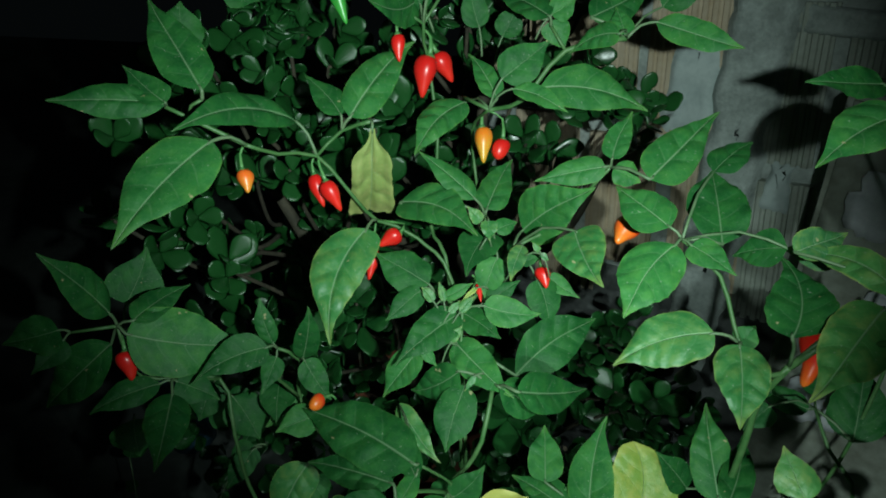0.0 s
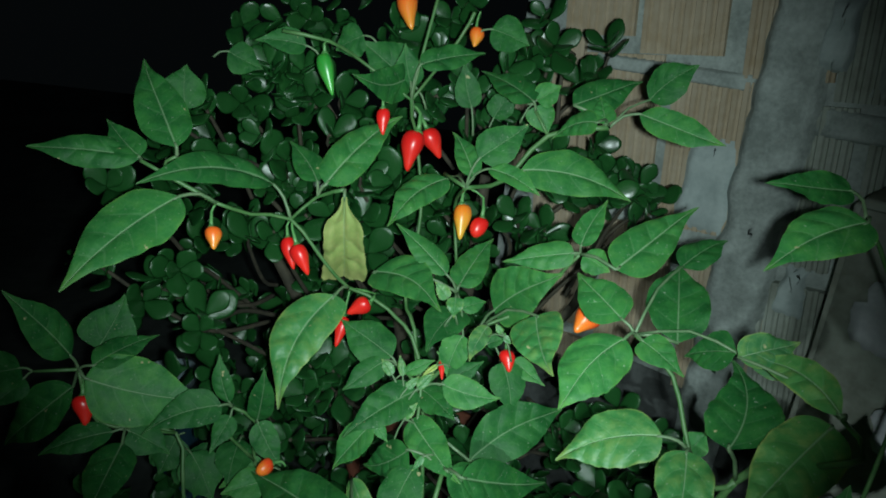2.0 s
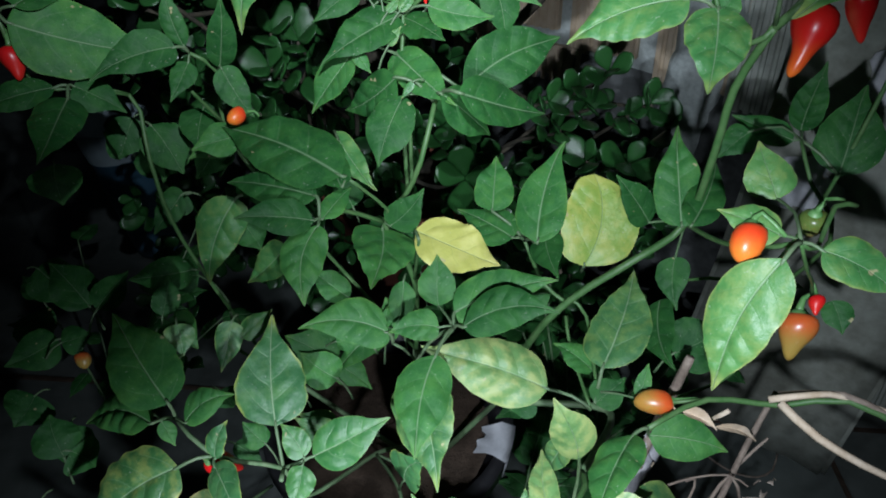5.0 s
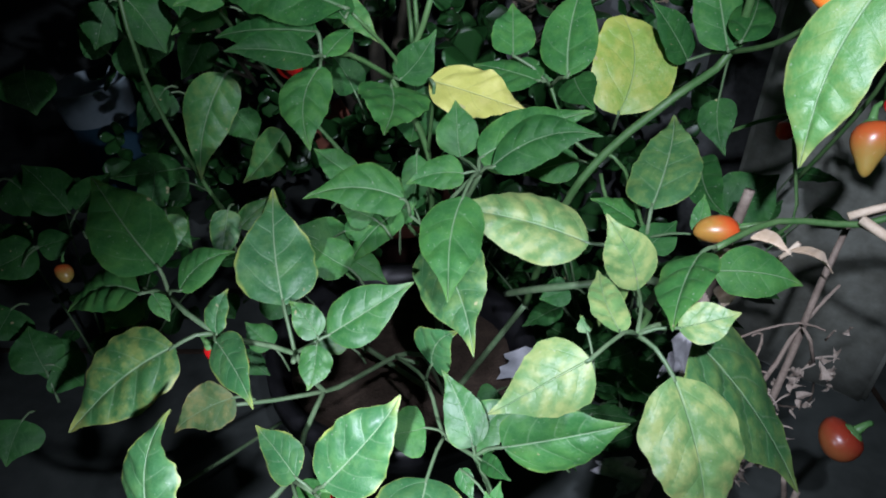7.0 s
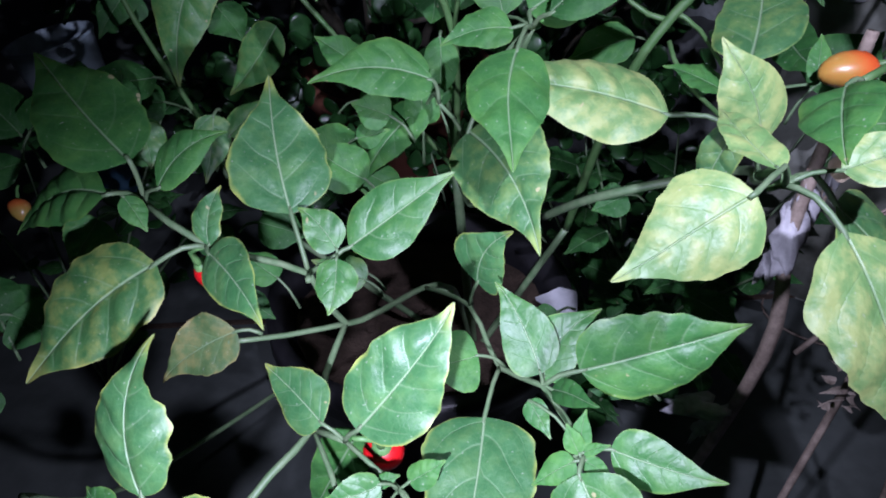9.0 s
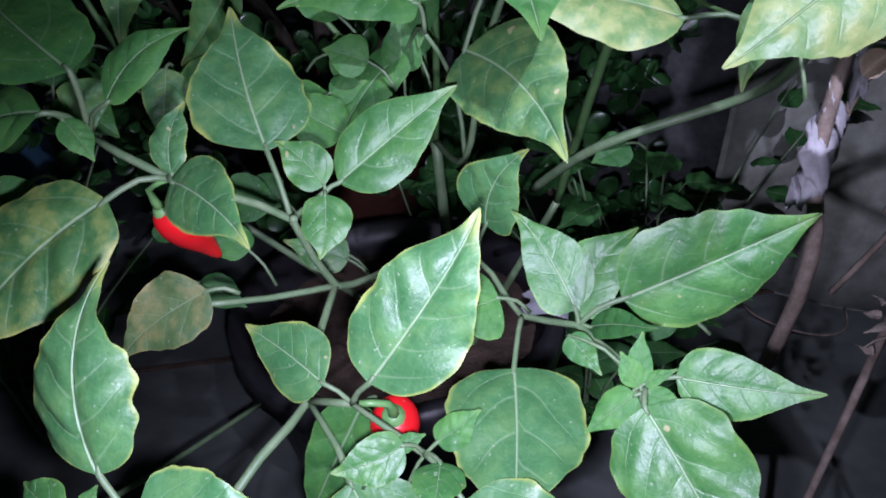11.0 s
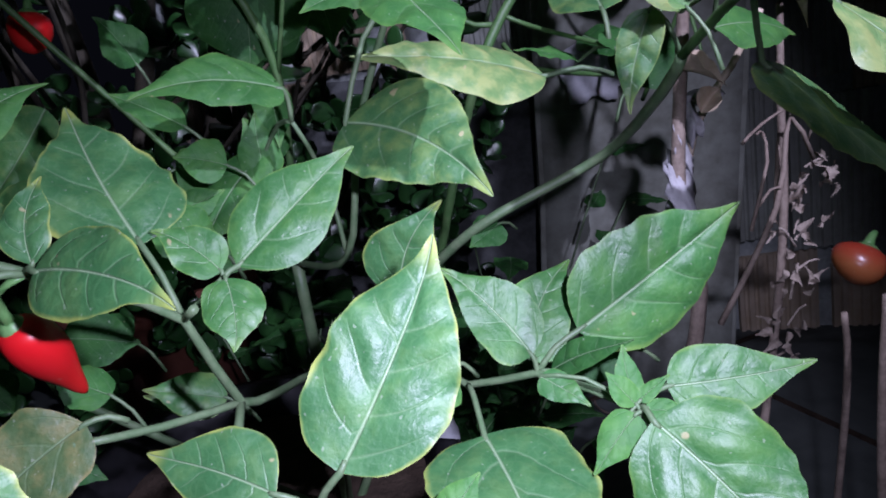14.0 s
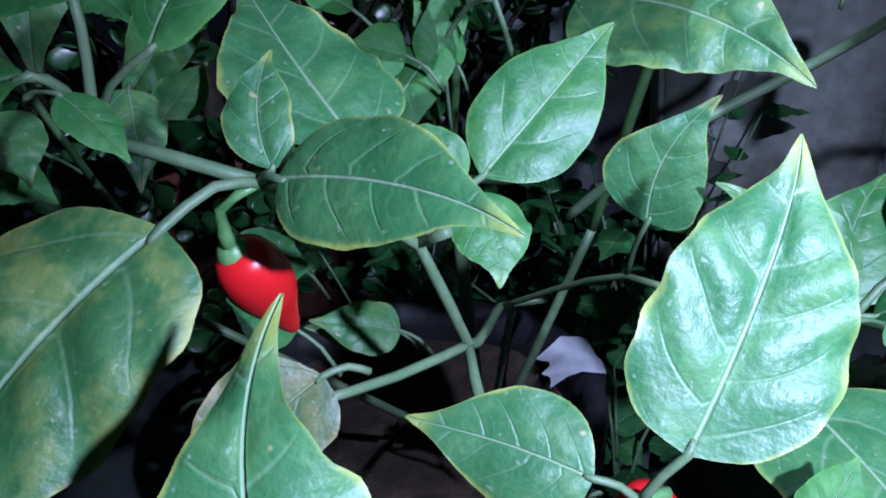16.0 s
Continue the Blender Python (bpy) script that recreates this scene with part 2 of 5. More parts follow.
EARTH = plain("soil", (0.03, 0.022, 0.015), (0.07, 0.05, 0.035), 60, 0.95, 0.9, 0.004, 0.2)
CLAY = plain("clay pot", (0.19, 0.07, 0.04), (0.30, 0.115, 0.07), 18, 0.75, 0.3, 0.001, 0.3)
BLACK = plain("black plastic", (0.012, 0.012, 0.013), (0.022, 0.022, 0.024), 25, 0.4, 0.1, 0.0005)

WHITE = plain("white tape", (0.42, 0.44, 0.46), (0.58, 0.59, 0.61), 40, 0.6, 0.2, 0.0008)
FLUFF = plain("dirty white plastic", (0.24, 0.24, 0.25), (0.44, 0.44, 0.45), 80, 0.7, 0.5, 0.001)
BLUE = plain("blue plastic", (0.035, 0.095, 0.15), (0.06, 0.13, 0.19), 20, 0.4, 0.1, 0.0005)
BUCKET = plain("pale blue plastic", (0.28, 0.37, 0.40), (0.38, 0.47, 0.50), 20, 0.35, 0.1, 0.0005)
PAINTED = plain("painted cement", (0.150, 0.155, 0.12), (0.39, 0.42, 0.36), 9, 0.85, 0.5, 0.002, 0.2, 6)


# ---- making meshes ----
def finish(name, bm, mat, parent=None, label="", smooth=True):
    me = bpy.data.meshes.new(name)
    bm.to_mesh(me)
    bm.free()
    me.materials.append(mat)
    if smooth:
        me.polygons.foreach_set("use_smooth", [True] * len(me.polygons))
    ob = new(name, me)
    if parent is not None:
        ob.parent = parent
    if label:
        ob["label"] = label
    return ob


part = finish


def thing(name, label, category, group=""):
    return tagged(new(name), label, category, group)


def tube(bm, points, radii, sides=8):
    """A round stem through the points, with its radius at each."""
    pts = [Vector(p) for p in points]
    fine, rad = [], []
    n = len(pts)
    for k in range(n - 1):
        a, b, c, d = pts[max(k - 1, 0)], pts[k], pts[k + 1], pts[min(k + 2, n - 1)]
        steps = max(2, min(6, int((c - b).length / 0.012)))
        for j in range(steps):
            t = j / steps
            fine.append(0.5 * ((2 * b) + (c - a) * t + (2 * a - 5 * b + 4 * c - d) * t * t + (3 * b - a - 3 * c + d) * t ** 3))
            rad.append(radii[k] * (1 - t) + radii[k + 1] * t)
    fine.append(pts[-1])
    rad.append(radii[-1])
    rings, up = [], Vector((0.31, 0.77, 0.55))
    for k, p in enumerate(fine):
        way = (fine[min(k + 1, len(fine) - 1)] - fine[max(k - 1, 0)])
        way = way.normalized() if way.length > 1e-7 else Vector((0, 0, 1))
        x = way.cross(up)
        x = x.normalized() if x.length > 1e-4 else way.orthogonal().normalized()
        y = way.cross(x)
        rings.append([bm.verts.new(p + (x * math.cos(6.2832 * s / sides) + y * math.sin(6.2832 * s / sides)) * rad[k]) for s in range(sides)])
    for r0, r1 in zip(rings, rings[1:]):
        for s in range(sides):
            bm.faces.new((r0[s], r0[(s + 1) % sides], r1[(s + 1) % sides], r1[s]))
    bm.faces.new(rings[0][::-1])
    bm.faces.new(rings[-1])


def lathe(bm, profile, sides=20, close=True):
    """Rings (radius, height) turned round z."""
    rings = [[bm.verts.new((r * math.cos(6.2832 * s / sides), r * math.sin(6.2832 * s / sides), z)) for s in range(sides)] for r, z in profile]
    for r0, r1 in zip(rings, rings[1:]):
        for s in range(sides):
            bm.faces.new((r0[s], r0[(s + 1) % sides], r1[(s + 1) % sides], r1[s]))
    if close:
        bm.faces.new(rings[0][::-1])
        bm.faces.new(rings[-1])
    return rings


def box(bm, lo, hi, bevel=0.0):
    made = bmesh.ops.create_cube(bm, size=1.0)["verts"]
    for v in made:
        v.co = Vector([lo[k] + (v.co[k] + 0.5) * (hi[k] - lo[k]) for k in range(3)])
    if bevel:
        edges = {e for v in made for e in v.link_edges}
        bmesh.ops.bevel(bm, geom=list(edges), offset=bevel, segments=2, affect="EDGES")


def mm(p):
    return Vector(p) / 1000.0


# ---- leaf blades ----
OVATE = ((0, 0.0), (0.02, 0.20), (0.06, 0.50), (0.12, 0.77), (0.20, 0.945), (0.31, 1.0), (0.44, 0.945), (0.56, 0.78), (0.67, 0.54), (0.76, 0.335), (0.83, 0.205), (0.89, 0.125), (0.95, 0.065), (1.0, 0.0))
FULL = ((0, 0.0), (0.02, 0.22), (0.06, 0.53), (0.13, 0.79), (0.23, 0.95), (0.36, 1.0), (0.50, 0.965), (0.62, 0.82), (0.72, 0.60), (0.80, 0.375), (0.86, 0.225), (0.91, 0.135), (0.96, 0.065), (1.0, 0.0))
TORN = ((0, 0.06), (0.08, 0.13), (0.16, 0.34), (0.26, 0.72), (0.40, 0.84), (0.60, 0.90), (0.75, 0.95), (0.88, 1.0), (0.95, 0.98), (1.0, 0.86))


ROUND = ((0, 0.0), (0.05, 0.45), (0.15, 0.80), (0.30, 0.97), (0.45, 1.0), (0.60, 0.97), (0.75, 0.86), (0.88, 0.62), (0.95, 0.40), (1.0, 0.0))


def outline(u, shape):
    """Half the width of a blade at u of its length."""
    n = len(shape)
    for k in range(n - 1):
        if u <= shape[k + 1][0]:
            (u0, h0), (u1, h1) = shape[k], shape[k + 1]
            up, hp = shape[k - 1] if k else (u0 - 0.02, h0 - 0.25)
            un, hn = shape[k + 2] if k + 2 < n else (u1 + 0.04, h1 - 0.09)
            m0, m1 = (h1 - hp) / (u1 - up) * (u1 - u0), (hn - h0) / (un - u0) * (u1 - u0)
            t = (u - u0) / (u1 - u0)
            return max(0.0, (2 * t ** 3 - 3 * t * t + 1) * h0 + (t ** 3 - 2 * t * t + t) * m0 + (3 * t * t - 2 * t ** 3) * h1 + (t ** 3 - t * t) * m1)
    return 0.0


def blade(bm, length, width, droop, fold, curl, wave, side_bow, seed, torn=False):
    """A leaf blade along +x, its upper side to +z: ovate with a drawn-out point, quilted between its side veins, with a wavy rim."""
    r = random.Random(seed)
    uv0, uv1, uv2 = (bm.loops.layers.uv.new(n) for n in ("blade", "width", "vein"))
    nu, nv = (40, 18) if length > 0.048 else (26, 12)
    shift, tail = r.uniform(0.86, 1.22), r.uniform(0.0, 0.45)
    hook = r.uniform(-0.07, 0.07)
    full = 1.0 if torn == "full" else 0.0 if torn == "slim" else r.random()
    if torn in ("full", "slim"):
        shift = 1.0
    pairs = r.uniform(4.0, 5.4) if length > 0.03 else r.uniform(3.6, 4.6)
    ph = [r.uniform(0, 6.28) for _ in range(6)]
    stagger = r.uniform(0.2, 0.6)
    grid, maps = [], {}
    for i in range(nu + 1):
        u = i / nu
        thin = min(1.0, max(0.0, (u - 0.66) / 0.26))
        if torn in (True, None):
            spread = outline(u, TORN if torn else ROUND)
        else:
            spread = outline(u ** shift, OVATE) * (1 - full) + outline(u ** shift, FULL) * full
        half = width / 2 * spread * (1 - tail * thin * thin * (3 - 2 * thin) * (1 - u)) + 0.00025
        row = []
        for j in range(nv + 1):
            v = -1 + 2 * j / nv
            right = 1 if v > 0 else 0
            # side veins climb towards the tip as they near the rim
            across = abs(v) * half / length
            phase = (u - 0.52 * across - 2.1 * across * across - 0.02) * pairs + stagger * right + 0.15 * math.sin(6 * u + ph[4] + 1.7 * right) + 0.05 * math.sin(17 * u + ph[0])
            lobe = 1 + 0.010 * math.sin(6.2832 * phase + ph[0]) * abs(v) ** 2 + (0.008 * math.sin(27 * u + ph[5] + right) + 0.004 * math.sin(47 * u + ph[2] + 2 * right)) * abs(v) + 0.022 * math.sin(8 * u + ph[1] + 2.5 * right)
            if torn:
                lobe += (0.022 * math.sin(13 * u + ph[0] + 2 * right) + 0.018 * math.sin(41 * u + ph[1])) * abs(v) ** 3
            y = v * half * lobe
            bend = droop * length * (u * u - 0.25 * u) * 0.75
            z = -bend + fold * abs(y) - curl * (y * y) / max(width, 1e-4) * 2.2
            fade = min(1.0, 4 * u * (1 - u) + 0.15)
            z += wave * width * abs(v) ** 1.6 * (math.sin(11 * u + ph[2] + 2.1 * right) * 0.5 + math.sin(19 * u + ph[3]) * 0.3 + math.sin(6.2832 * phase) * 0.22) * fade
            bulge = abs(math.sin(math.pi * phase)) ** 0.7 * min(1.0, 5 * abs(v)) * (1 - abs(v) ** 4) * min(1.0, 4.5 * u) * min(1.0, 3 * (1 - u))
            z += 0.025 * length * bulge * (0.7 + 0.5 * math.sin(5 * u + ph[5]))
            if torn is True:
                z += 0.035 * width * math.sin(8 * v + 2.2 * math.sin(3 * u) + ph[3]) * min(1.0, 3 * u)
            x = u * length * (1 - 0.10 * droop * u) - 0.10 * abs(y) * (1 - u)
            vert = bm.verts.new((x, y + length * (side_bow * 4 * u * (1 - u) + hook * u ** 4 * (1 - u) * 3), z))
            maps[vert] = ((u, y / length + 0.5), (0.0, v / 2 + 0.5), (phase + 4.0, 0.0), right if v else None)
            row.append(vert)
        grid.append(row)
    for i in range(nu):
        for j in range(nv):
            f = bm.faces.new((grid[i][j], grid[i + 1][j], grid[i + 1][j + 1], grid[i][j + 1]))
            half_right = j >= nv // 2
            for loop in f.loops:
                a, b, c, right = maps[loop.vert]
                if right is None and half_right:
                    c = (c[0] + stagger, 0.0)
                loop[uv0].uv, loop[uv1].uv, loop[uv2].uv = a, b, c


# ---- floor, wall ----
GROUND = 0.45
bm = bmesh.new()
box(bm, (-3, -3, GROUND - 0.1), (3, 4, GROUND))
floor = tagged(finish("floor", bm, FLOOR, smooth=False), "dark grey cement floor under the plants", "floor", kind="structure")
for k, (x0, y0, x1, y1) in enumerate(((-3, 0.60, 3, 0.605), (0.56, -3, 0.565, 0.6))):
    bm = bmesh.new()
    box(bm, (x0, y0, GROUND - 0.002), (x1, y1, GROUND + 0.003))
    part("joint", bm, EARTH, floor, smooth=False)

wall = tagged(new("wall_north"), "unplastered hollow brick wall with smeared grey mortar", "wall", kind="structure")
wall.matrix_world = pose(0.30, 0.86, 0, 0, 0, -33.0)
bm = bmesh.new()
box(bm, (-0.27, 0.010, GROUND), (1.6, 0.15, 2.2))
part("mortar", bm, MORTAR, wall, smooth=False)


def brick_mesh(w, h, seed):
    """A hollow clay brick on end, its face ribbed upright."""
    r = random.Random(seed)
    bm = bmesh.new()
    ribs = max(6, int(w / 0.0115))
    xs, ys = [0.0], [0.05]
    for k in range(ribs):
        x = w * k / ribs
        for s, y in ((0.08, 0.0), (0.52, 0.0), (0.66, 0.0034), (0.94, 0.0034)):
            xs.append(x + w / ribs * s)
            ys.append(y + r.uniform(-0.0003, 0.0003))
    xs.append(w)
    ys.append(0.05)
    rows = []
    for z in (0.0, h * 0.33, h * 0.66, h):
        rows.append([bm.verts.new((x - w / 2, y + r.uniform(0, 0.0006), z)) for x, y in zip(xs, ys)])
    for r0, r1 in zip(rows, rows[1:]):
        for k in range(len(xs) - 1):
            bm.faces.new((r0[k], r0[k + 1], r1[k + 1], r1[k]))
    bm.faces.new(rows[0][::-1])
    bm.faces.new(rows[-1])
    me = bpy.data.meshes.new("brick")
    bm.to_mesh(me)
    bm.free()
    me.materials.append(BRICK if seed < 10 else WASHED)
    return me


BRICKS = [brick_mesh(0.098, 0.182, 3), brick_mesh(0.104, 0.182, 4), brick_mesh(0.092, 0.178, 5)]
WASHED_BRICKS = [brick_mesh(0.098, 0.182, 13), brick_mesh(0.104, 0.182, 14), brick_mesh(0.092, 0.178, 15)]
r = random.Random(21)
for row in range(6):
    low = 1.192 + (row - 4) * 0.194
    for k in range(-8, 9):
        x = -0.047 + k * 0.1085 + (0.054 if row % 2 else 0.0) + r.uniform(-0.004, 0.004)
        if 0.05 < x < 0.10 and row > 0:
            x += 0.012
        if x < -0.23:
            continue
        brick = new("brick", (WASHED_BRICKS if x > 0.1 and r.random() < 0.75 else BRICKS)[r.randrange(3)])
        brick.parent = wall
        brick.matrix_basis = pose(x, r.uniform(-0.003, 0.003), low - 0.10 * x * 0.9, 0, -5 + r.uniform(-1, 1), r.uniform(-0.6, 0.6))


def smear(x0, x1, z0, z1, lift, seed, mat=None):
    """A rough slab of mortar smeared over the bricks, with a ragged rim."""
    bm = bmesh.new()
    nx, nz = 14, max(10, int((z1 - z0) / 0.012))
    grid = []
    for i in range(nx + 1):
        col = []
        for j in range(nz + 1):
            u, v = i / nx, j / nz
            z = z0 + (z1 - z0) * v
            wob = noise.noise(Vector((seed, z * 22, 0))) * 0.014 + noise.noise(Vector((seed + 5, z * 70, 0))) * 0.005
            x = x0 + (x1 - x0) * u + wob * (1 if u > 0.5 else -0.8)
            rim = min(1.0, 7 * u, 7 * (1 - u), 9 * v, 9 * (1 - v))
            y = -lift * rim + 0.004 * (1 - rim) + 0.0022 * noise.noise(Vector((x * 45, z * 45, seed))) * rim
            col.append(bm.verts.new((x, y, z)))
        grid.append(col)
    for i in range(nx):
        for j in range(nz):
            bm.faces.new((grid[i][j], grid[i + 1][j], grid[i + 1][j + 1], grid[i][j + 1]))
    part("mortar_smear", bm, mat or MORTAR, wall)


smear(0.040, 0.112, 0.62, 1.62, 0.012, 2.0)
smear(0.112, 0.30, 1.135, 1.165, 0.006, 4.0)
smear(-0.16, 0.04, 1.168, 1.186, 0.005, 6.0)
smear(0.15, 0.22, 1.18, 1.34, 0.004, 8.0)
smear(-0.016, 0.044, 1.000, 1.112, 0.0035, 11.0, PALE)
smear(0.094, 0.128, 1.200, 1.275, 0.0145, 14.0, PALE)
smear(0.116, 0.150, 0.930, 0.992, 0.004, 17.0, PALE)
# cement coat on the wall's foot, its colour darkened to imitate shade
smear(-0.08, 0.36, 0.44, 0.80, 0.006, 23.0, DARK_COAT)
smear(-0.30, 0.02, 0.44, 0.76, 0.007, 41.0, DARK_COAT)

# a cement post before the wall
post = thing("concrete_post", "weathered grey cement post with flaking white paint", "post")
post.matrix_world = pose(0.488, 0.622, GROUND, 0, 0, -36)
bm = bmesh.new()
box(bm, (-0.10, -0.05, 0), (0.10, 0.05, 0.66), 0.006)
bmesh.ops.subdivide_edges(bm, edges=bm.edges[:], cuts=5, use_grid_fill=True)
for v in bm.verts:
    v.co += Vector((noise.noise(v.co * 30), noise.noise(v.co * 30 + Vector((9, 0, 0))), 0)) * 0.004
part("shaft", bm, PAINTED, post)


def flake(x, z, w, h, seed):
    """A scale of old white paint that lifts from the post at its rim."""
    bm = bmesh.new()
    n = 26
    rings = []
    for k in range(5):
        ring = []
        for s in range(n):
            a = 6.2832 * s / n
            reach = (k + 0.02) / 4 * (0.5 + 0.30 * noise.noise(Vector((math.cos(a) * 1.6, math.sin(a) * 1.6, seed))) + 0.10 * noise.noise(Vector((math.cos(a) * 5, math.sin(a) * 5, seed))))
            ring.append(bm.verts.new((x + w * reach * math.cos(a), -0.0550 - 0.0035 * (k / 4) ** 3, z + h * reach * math.sin(a))))
        rings.append(ring)
    rings.append([bm.verts.new(v.co + Vector((0, 0.0012, 0))) for v in rings[-1]])
    for a, b in zip(rings, rings[1:]):
        for s in range(n):
            bm.faces.new((a[s], a[(s + 1) % n], b[(s + 1) % n], b[s]))
    part("paint_flake", bm, WHITE, post, "old white paint flaking off")


flake(-0.050, 0.566, 0.046, 0.066, 1.0)
flake(-0.048, 0.350, 0.060, 0.070, 4.0)
flake(-0.015, 0.470, 0.034, 0.050, 7.0)

# ---- pots on the floor ----


def pot(name, label, x, y, rim, height, mat, base=0.72, soil=0.85):
    ob = thing(name, label, "pot")
    ob.matrix_world = pose(x, y, GROUND)
    bm = bmesh.new()
    lip = rim * 0.07
    lathe(bm, [(rim * base, 0.0), (rim * 0.94, height - 0.025), (rim + lip * 0.3, height - 0.024), (rim + lip * 0.3, height), (rim - lip, height), (rim * 0.90, height - 0.02), (rim * base * 0.9, 0.008)], 40, True)
    part("body", bm, mat, ob)
    bm = bmesh.new()
    top = height * soil
    rad = rim * (base + (0.94 - base) * soil) - 0.007
    rings = []
    for k in range(7):
        rings.append([bm.verts.new((rad * k / 6 * math.cos(a) + 1e-5, rad * k / 6 * math.sin(a), top + 0.006 * noise.noise(Vector((k * 0.9, a * 2, x * 9))))) for a in [6.2832 * s / 24 for s in range(24)]])
    for r0, r1 in zip(rings, rings[1:]):
        for s in range(24):
            bm.faces.new((r0[s], r0[(s + 1) % 24], r1[(s + 1) % 24], r1[s]))
    part("soil", bm, EARTH, ob)
    return ob


black_pot = pot("plant_pot", "black plastic pot of the pepper plant with white tape", 0.035, 0.462, 0.118, 0.15, BLACK)
bm = bmesh.new()
rows = []
for k in range(11):
    a = -0.44 + 0.36 * k / 10
    ragged = 0.003 * math.sin(k * 0.9) + (0.012 if k in (6, 7) else 0.0)
    rows.append([bm.verts.new((q * math.cos(a), q * math.sin(a), z + 0.0015 * math.sin(k * 1.1 + q * 200))) for q, z in ((0.1215, 0.128), (0.1225, 0.153), (0.109, 0.1545), (0.101, 0.151), (0.090 + ragged * 0.5, 0.146))])
for r0, r1 in zip(rows, rows[1:]):
    for k in range(4):
        bm.faces.new((r0[k], r1[k], r1[k + 1], r0[k + 1]))
part("tape", bm, WHITE, black_pot, "torn strip of white tape")
clay_pot = pot("clay_pot", "terracotta pot of the jade plant behind the peppers", 0.02, 0.85, 0.115, 0.18, CLAY)
bucket = thing("bucket", "small blue bucket with a pale rim and earth in it", "bucket")
bucket.matrix_world = pose(-0.358, 0.880, GROUND + 0.006, 0, -9, 0)
bm = bmesh.new()
lathe(bm, [(0.034, 0.0), (0.036, 0.02), (0.043, 0.165), (0.045, 0.166), (0.040, 0.166), (0.036, 0.10), (0.030, 0.10)], 32)
part("body", bm, BLUE, bucket)
bm = bmesh.new()
lathe(bm, [(0.0452, 0.167), (0.0505, 0.210), (0.0530, 0.2125), (0.0530, 0.2155), (0.0480, 0.2150), (0.0425, 0.170)], 32, False)
part("rim", bm, BUCKET, bucket, "pale grey-blue plastic rim")
bm = bmesh.new()
lathe(bm, [(0.0425, 0.171), (0.030, 0.176), (0.016, 0.174), (0.004, 0.179)], 20)
part("soil", bm, EARTH, bucket)

# ---- dry things between the pots ----
dry = thing("dead_branch", "dry bare branch with withered flower heads beside the pot", "branch")


def dry_twig(radius, *points, mat=None):
    bm = bmesh.new()
    n = len(points) - 1
    tube(bm, [mm(p) for p in points], [radius / 1000 * (1.1 - 0.4 * k / n) for k in range(n + 1)], 7)
    part("twig", bm, mat or BARK, dry)


dry_twig(3.6, (227,348,491), (204,276,706), (204,288,772), (213,296,839), (216,298,861))
dry_twig(2.2, (244,281,466), (248,267,716), (258,280,811), (265,288,848))
dry_twig(1.4, (220,276,706), (236,262,762), (248,267,800), (258,261,780))
dry_twig(1.2, (236,262,762), (258,279,792), (272,285,812))
dry_twig(1.6, (255,266,863), (269,247,861), (300,234,851), (362,197,841))
dry_twig(2.0, (255,271,864), (280,262,877), (309,252,870), (402,215,849))
dry_twig(2.4, (304,224,465), (252,215,657), (246,217,732))
dry_twig(2.0, (333,281,465), (271,244,660), (253,238,715))
r = random.Random(5)
for k in range(46):
    a = r.random()
    c = mm((236 + 30 * a + r.uniform(-12, 12), 254 + 16 * a + r.uniform(-10, 10), 690 + 95 * a + r.uniform(-12, 12)))
    bm = bmesh.new()
    size = r.uniform(0.004, 0.0095)
    blade(bm, size, size * r.uniform(0.35, 0.6), 1.1, 0.5, -0.5, 0.25, 0.05, r.random())
    ob = part("withered_flower", bm, WITHER, dry)
    ob.matrix_world = Matrix.Translation(c) @ Euler((r.uniform(0, 6), r.uniform(0, 6), r.uniform(0, 6))).to_matrix().to_4x4()
for k in range(9):
    a = k / 8
    c = mm((238 + 29 * a, 255 + 16 * a, 694 + 92 * a))
    out = Vector((r.uniform(-1, 1), r.uniform(-0.6, 0.6), r.uniform(-0.2, 0.8))).normalized() * 0.013
    bm = bmesh.new()
    tube(bm, [c, c + out * 0.6 + Vector((0, 0, 0.002)), c + out], [0.0007, 0.0006, 0.0004], 5)
    part("twig", bm, WITHER, dry)
for k, (c, s, tilt) in enumerate((((205,288,775), 13, 20), ((211,292,787), 10, -30), ((219,295,800), 9, 50), ((201,285,763), 9, 10), ((196,284,757), 8, -50), ((225,297,810), 7, 30), ((180,286,658), 12, 15), ((191,284,644), 9, -20))):
    bm = bmesh.new()
    bmesh.ops.create_icosphere(bm, subdivisions=3, radius=s / 1000)
    for v in bm.verts:
        n1 = noise.noise(v.co * 150 + Vector((k * 3, 0, 0)))
        n2 = noise.noise(v.co * 460 + Vector((0, k * 3, 0)))
        v.co *= 0.75 + 0.8 * n1 + 0.4 * n2
        v.co = Vector((v.co.x * 0.75, v.co.y * 0.22, v.co.z * 1.5))
    ob = part("shred", bm, FLUFF, dry, "shred of dirty white plastic")
    ob.matrix_world = Matrix.Translation(mm(c)) @ Euler((radians(k * 25 - 40), radians(tilt), radians(k * 40))).to_matrix().to_4x4()


wire = thing("wire_loop", "thin dry tendril curled on the floor", "tendril")
bm = bmesh.new()
tube(bm, [Vector((0.45 + 0.05 * math.cos(a), 0.57 + 0.05 * math.sin(a), GROUND + 0.004 + 0.004 * math.sin(2 * a))) for a in [0.55 * k for k in range(12)]], [0.0012] * 12, 6)
part("tendril", bm, BARK, wire)


# ---- the jade plant ----
jade = thing("jade_plant", "dark green jade plant with glossy fleshy leaves", "jade plant")


